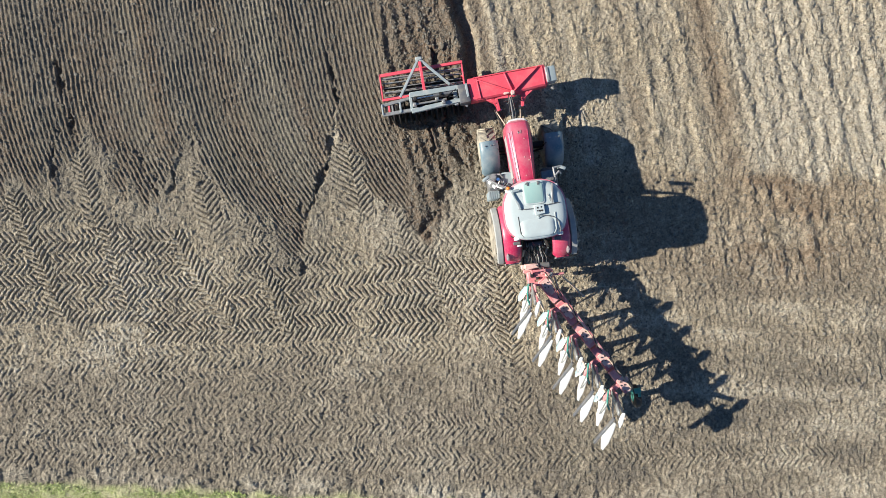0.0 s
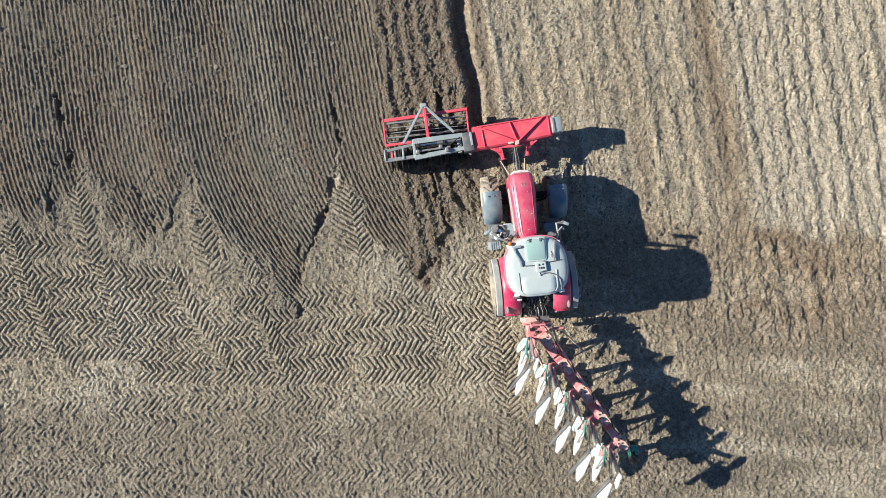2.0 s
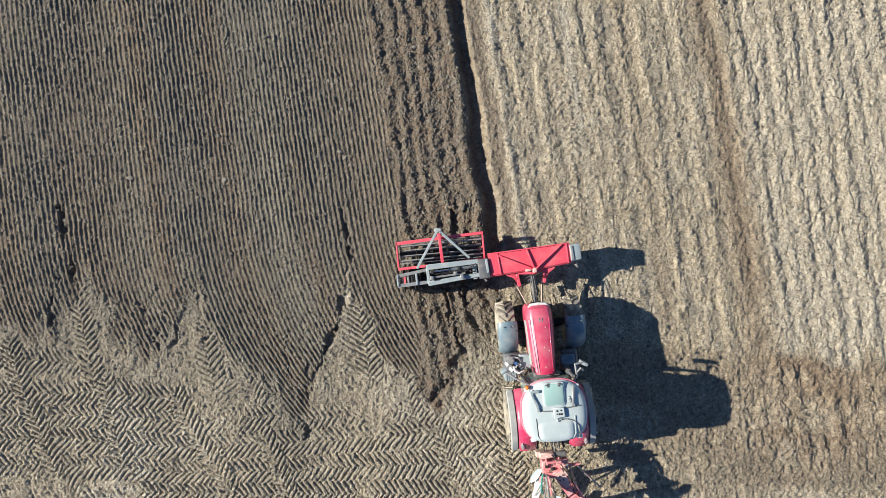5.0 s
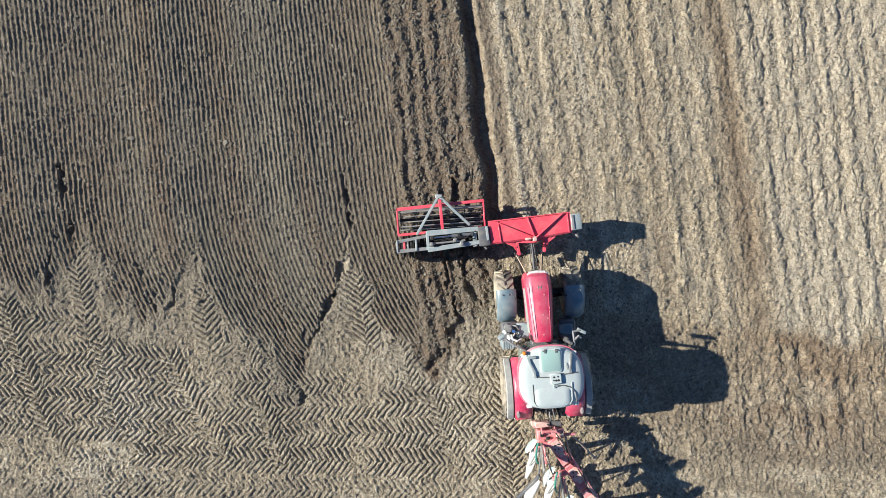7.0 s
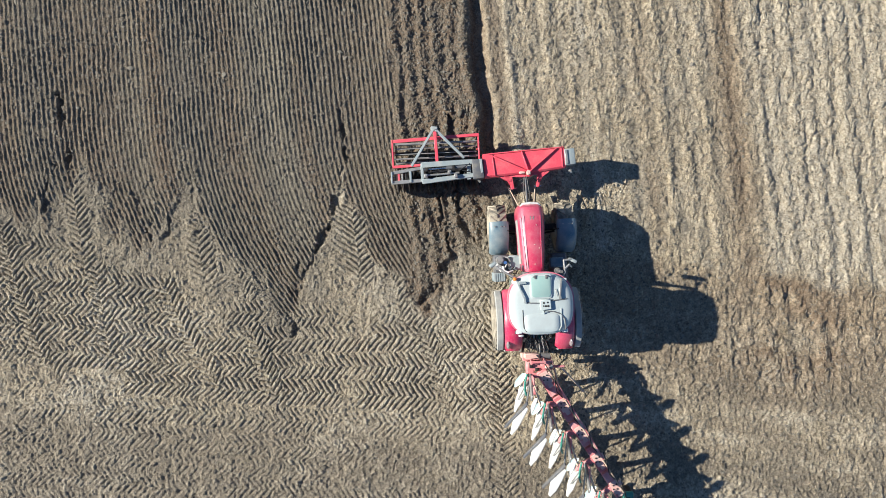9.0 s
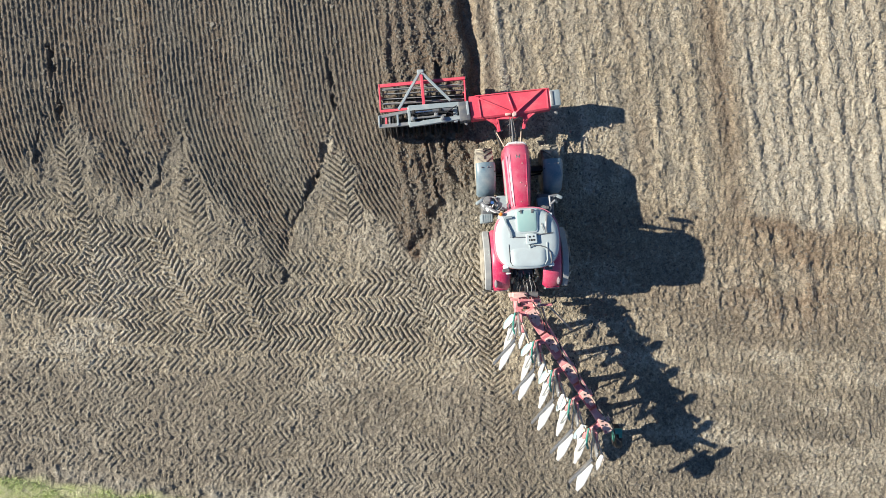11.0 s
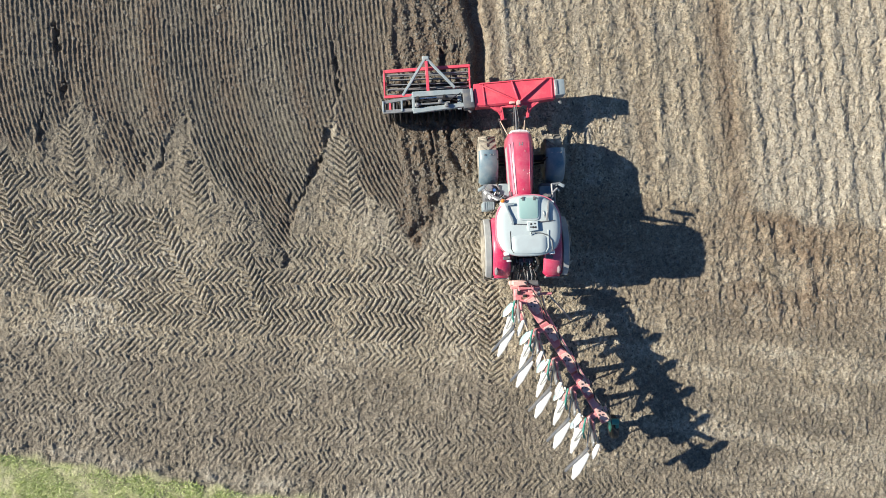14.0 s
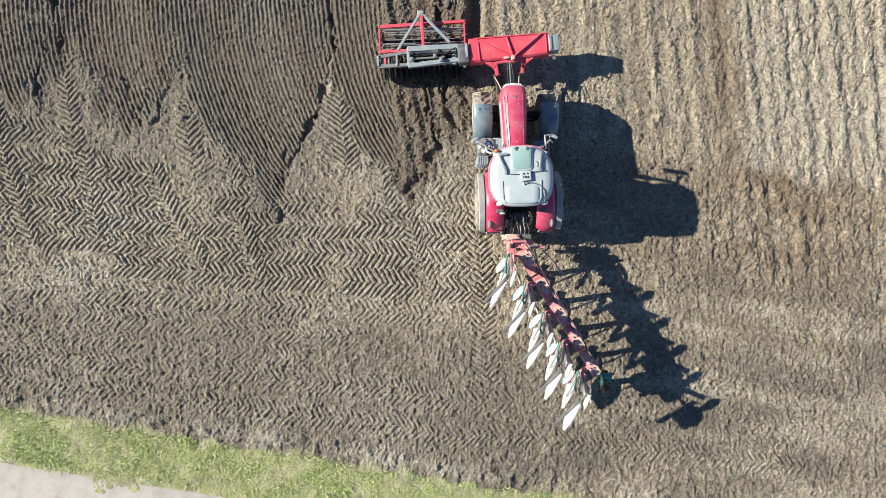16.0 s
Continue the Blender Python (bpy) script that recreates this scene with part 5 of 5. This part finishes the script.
def build_plough():
    t = thing("reversible_plough", AT_TRACTOR, "faded red five-furrow reversible plough with bright mouldboards, lifted", "plough")
    # headstock
    bm = bmesh.new()
    box(bm, (-0.22, -0.98, 1.42), (0.42, 0.16, 0.34), 0.03)
    box(bm, (-0.44, -0.98, 1.30), (0.14, 0.14, 0.20), 0.02)
    part("headstock_box", bm, PINK, t, "sun-bleached pink headstock box")
    bm = bmesh.new()
    rod(bm, (0.02, -0.98, 1.46), (0.30, -1.0, 1.46), 0.09, 14)
    part("turnover_cylinder", bm, GREY_DARK, t)
    bm = bmesh.new()
    box(bm, (-0.02, -1.26, 1.42), (0.74, 0.26, 0.36), 0.03)
    box(bm, (0.18, -1.18, 1.60), (0.36, 0.14, 0.10), 0.02)
    box(bm, (-0.28, -1.42, 1.46), (0.22, 0.20, 0.26), 0.03)
    box(bm, (-0.02, -1.13, 1.05), (0.84, 0.10, 0.12), 0.02)
    part("headstock", bm, RED_FADED, t, "faded red headstock")
    for x, y, w, d, m in ((-0.26, -1.22, 0.10, 0.16, BLACK), (0.20, -1.30, 0.14, 0.12, PINK), (-0.10, -1.34, 0.12, 0.08, BLACK), (0.30, -1.24, 0.08, 0.18, GREY_LIGHT), (-0.32, -1.50, 0.10, 0.10, BLACK)):
        bm = bmesh.new()
        box(bm, (x, y, 1.62), (w, d, 0.06), 0.015)
        rod(bm, (x, y, 1.64), (x, y, 1.69), 0.03, 8)
        part("headstock_fitting", bm, m, t)
    bm = bmesh.new()
    pipe(bm, [(-0.1, -0.95, 1.6), (0.12, -1.2, 1.74), (0.3, -1.5, 1.76), (0.5, -1.95, 1.76)], 0.018, 6)
    part("hose", bm, BLACK, t)
    bm = bmesh.new()
    bar(bm, (-0.20, -1.02, 1.20), (-0.26, -1.16, 1.75), 0.06, 0.07)
    bar(bm, (0.16, -1.02, 1.20), (0.12, -1.16, 1.75), 0.06, 0.07)
    bar(bm, (-0.28, -1.12, 1.74), (0.14, -1.12, 1.74), 0.06, 0.06)
    part("mast", bm, RED_FADED, t)
    # beam: sections with plates at the stations
    a, b = Vector((-0.02, -1.36, 1.60)), Vector((2.08, -4.98, 1.60))
    for k in range(5):
        p, q = a.lerp(b, k / 5 + 0.006), a.lerp(b, (k + 1) / 5 - 0.006)
        bm = bmesh.new()
        bar(bm, p, q, 0.31 - 0.012 * k, 0.20, 0.02)
        # odd sections take the darker red, painted as if the legs shaded them
        part("beam_section", bm, RED_FADED if k % 2 == 0 else RED_SHADED, t, "faded red beam section, alternate ones darkened for shade")
    bm = bmesh.new()
    rod(bm, (0.62, -2.20, 1.76), (2.14, -4.86, 1.72), 0.022, 8)
    part("adjusting_rod", bm, CREAM, t, "long cream adjusting rod")
    bm = bmesh.new()
    bar(bm, (0.42, -1.75, 1.72), (1.62, -3.92, 1.72), 0.07, 0.07, 0.012)
    part("frame_rail", bm, RED_FADED, t)
    bm = bmesh.new()
    rod(bm, (0.58, -1.32, 1.5), (1.20, -2.04, 1.3), 0.026, 8)
    box(bm, (1.22, -2.07, 1.29), (0.10, 0.06, 0.05), 0.01)
    part("marker_rod", bm, CREAM, t, "cream support rod")
    bm = bmesh.new()
    rod(bm, (0.40, -1.36, 1.5), (0.55, -1.98, 1.30), 0.03, 8)
    part("stand", bm, CREAM, t)
    bm = bmesh.new()
    box(bm, (0.48, -1.30, 1.52), (0.42, 0.07, 0.07), 0.01)
    part("stand_bracket", bm, RED_FADED, t)
    # five stations, each with an upper and a lower body
    for k in range(5):
        base = Vector((-0.30 + 0.475 * k, -1.50 - 0.845 * k, 1.58))
        hub = a.lerp(b, 0.06 + 0.215 * k)
        bm = bmesh.new()
        bar(bm, hub + Vector((0.06, 0.06, 0.02)), base + Vector((-0.02, 0, 0.02)), 0.13, 0.16, 0.015)
        part("leg_bracket", bm, RED_FADED, t, "faded red leg bracket")
        bm = bmesh.new()
        lie = Euler((0, 0, radians(-60))).to_matrix()
        box(bm, hub + Vector((0.02, 0.0, 0.115)), (0.36, 0.24, 0.03), 0.008, lie)
        box(bm, hub + lie @ Vector((0.22, 0.0, 0.0)) + Vector((0.02, 0, 0.11)), (0.16, 0.13, 0.03), 0.008, lie)
        box(bm, hub + Vector((0.16, 0.12, 0.10)), (0.14, 0.10, 0.05), 0.01, lie)
        part("clamp_plate", bm, PINK, t, "bleached pink clamp plate")
        bm = bmesh.new()
        pipe(bm, [hub + Vector((0.14, 0.26, 0.14)), hub + Vector((0.24, -0.05, 0.2)), hub + Vector((0.30, -0.40, 0.16)), hub + Vector((0.46, -0.56, 0.14))], 0.016, 6)
        part("hose", bm, BLACK, t)
        for dx, dy in ((-0.05, 0.05), (0.05, -0.05), (0.04, 0.08), (-0.05, -0.06)):
            bm = bmesh.new()
            rod(bm, hub + Vector((dx, dy, 0.12)), hub + Vector((dx, dy, 0.155)), 0.022, 6)
            part("bracket_bolt", bm, BLACK, t)
        # upright plate added to throw shade over the beam, thin from above
        bm = bmesh.new()
        box(bm, base + Vector((0.04, -0.10, 0.26)), (0.05, 0.24, 0.42), 0.015)
        part("leg_shade_plate", bm, RED_FADED, t)
        for up in (1, -1):
            bm = bmesh.new()
            knee = base + Vector((-0.04, -0.26, up * 0.48))
            foot = base + Vector((-0.08, -0.46, up * 0.90))
            bar(bm, base + Vector((0, 0, up * 0.05)), knee, 0.05, 0.15, 0.01)
            bar(bm, knee, foot, 0.05, 0.16, 0.01)
            leg = part("plough_leg", bm, GREY_LIGHT if up > 0 else RED_FADED, t, "curved plough leg")
            bm = bmesh.new()
            if up > 0:
                leaf(bm, base + Vector((-0.24, -0.70, 0.80)), base + Vector((-0.68, -1.40, 0.84)), (0.20, -0.11, 1.0), 0.46, 0.03)
            else:
                leaf(bm, base + Vector((0.05, -0.30, -0.84)), base + Vector((-0.40, -1.22, -0.80)), (0.30, -0.12, 1.0), 0.38, 0.03, barb=0.12)
            part("mouldboard", bm, STEEL, leg, "bright polished steel mouldboard")
            bm = bmesh.new()
            if up > 0:
                bar(bm, base + Vector((-0.20, -0.58, 0.80)), base + Vector((-0.80, -1.30, 0.46)), 0.06, 0.12, 0.01)
            else:
                bar(bm, base + Vector((0.0, -0.30, -1.0)), base + Vector((-0.30, -1.0, -0.98)), 0.05, 0.12, 0.01)
            # its dark colour stands in for the shadow gap beside the mouldboard
            part("landside", bm, GREY_DARK, leg, "dark grey landside, coloured for the shaded gap")
            bm = bmesh.new()
            if up > 0:
                leaf(bm, base + Vector((0.02, -0.42, 1.04)), base + Vector((-0.12, -0.86, 0.90)), (0.3, 0.1, 0.9), 0.22, 0.02)
            else:
                leaf(bm, base + Vector((-0.06, -0.10, -0.78)), base + Vector((-0.34, -0.52, -0.94)), (0.8, -0.2, 0.35), 0.20, 0.02)
            part("share", bm, STEEL if up > 0 else SHARE, leg, "bright plough share" if up > 0 else "pale teal plough share")
            bm = bmesh.new()
            rod(bm, base + Vector((-0.04, -0.20, up * 0.20)), base + Vector((-0.28, -0.86, up * 0.80)), 0.022, 8)
            part("stay", bm, GREY_LIGHT, leg)
        bm = bmesh.new()
        pipe(bm, [base + Vector((-0.08, 0.04, 0.02)), base + Vector((-0.14, -0.18, 0.00)), base + Vector((-0.15, -0.44, -0.10)), base + Vector((-0.10, -0.60, -0.2))], 0.03, 8)
        part("strap", bm, TEAL, t, "teal green strap")
        bm = bmesh.new()
        rod(bm, base + Vector((0.06, -0.10, 0.14)), base + Vector((0.22, -0.82, 0.34)), 0.030, 8)
        part("skimmer_stem", bm, CREAM, t, "cream skimmer stem")
        bm = bmesh.new()
        rod(bm, base + Vector((0.06, -0.10, -0.14)), base + Vector((0.16, -0.74, -0.40)), 0.028, 8)
        part("skimmer_stem", bm, CREAM, t, "cream skimmer stem")
        bm = bmesh.new()
        box(bm, base + Vector((0.10, -0.42, 0.10)), (0.12, 0.22, 0.10), 0.02, Euler((0, 0, radians(-15))).to_matrix())
        part("shear_block", bm, RED_FADED, t)
    # depth wheel at the rear
    bm = bmesh.new()
    bar(bm, (2.05, -4.95, 1.58), (2.38, -5.08, 1.20), 0.08, 0.09, 0.012)
    part("wheel_arm", bm, TEAL, t, "teal wheel arm")
    bm = bmesh.new()
    rod(bm, (2.34, -5.30, 0.95), (2.54, -5.30, 0.95), 0.16, 20)
    rim = part("depth_wheel", bm, TEAL, t, "teal depth wheel rim")
    bm = bmesh.new()
    revolve(bm, [(-0.09, 0.16), (-0.10, 0.28), (-0.06, 0.34), (0.06, 0.34), (0.10, 0.28), (0.09, 0.16), (-0.09, 0.16)], 28, (2.44, -5.30, 0.95))
    part("depth_tyre", bm, BLACK, rim)
    bm = bmesh.new()
    rod(bm, (2.28, -5.02, 1.26), (2.38, -5.30, 0.95), 0.04, 8)
    box(bm, (2.40, -5.06, 1.32), (0.24, 0.16, 0.10), 0.02)
    box(bm, (2.47, -5.16, 1.30), (0.09, 0.20, 0.06), 0.015)
    part("wheel_fork", bm, TEAL, t)
    return t


build_tractor()
build_front_press()
build_plough()


# ---- a tuft of dead stalks left standing on the headland ----
def build_tuft(x, y):
    t = thing("straw_tuft", pose(x, y, 0.0), "tuft of dry yellowish stalks standing on bare soil", "straw tuft")
    bm = bmesh.new()
    for k in range(70):
        a, r = rng.uniform(0, 6.3), rng.uniform(0.0, 0.16)
        lean = rng.uniform(0.05, 0.34)
        p = Vector((r * math.cos(a), r * math.sin(a), -0.02))
        q = p + Vector((lean * math.cos(a + rng.uniform(-0.6, 0.6)), lean * math.sin(a), rng.uniform(0.05, 0.2)))
        rod(bm, p, q, 0.007, 3, 0.003)
    part("stalks", bm, STRAW, t)


build_tuft(11.60, -5.90)
build_tuft(10.40, -2.97)
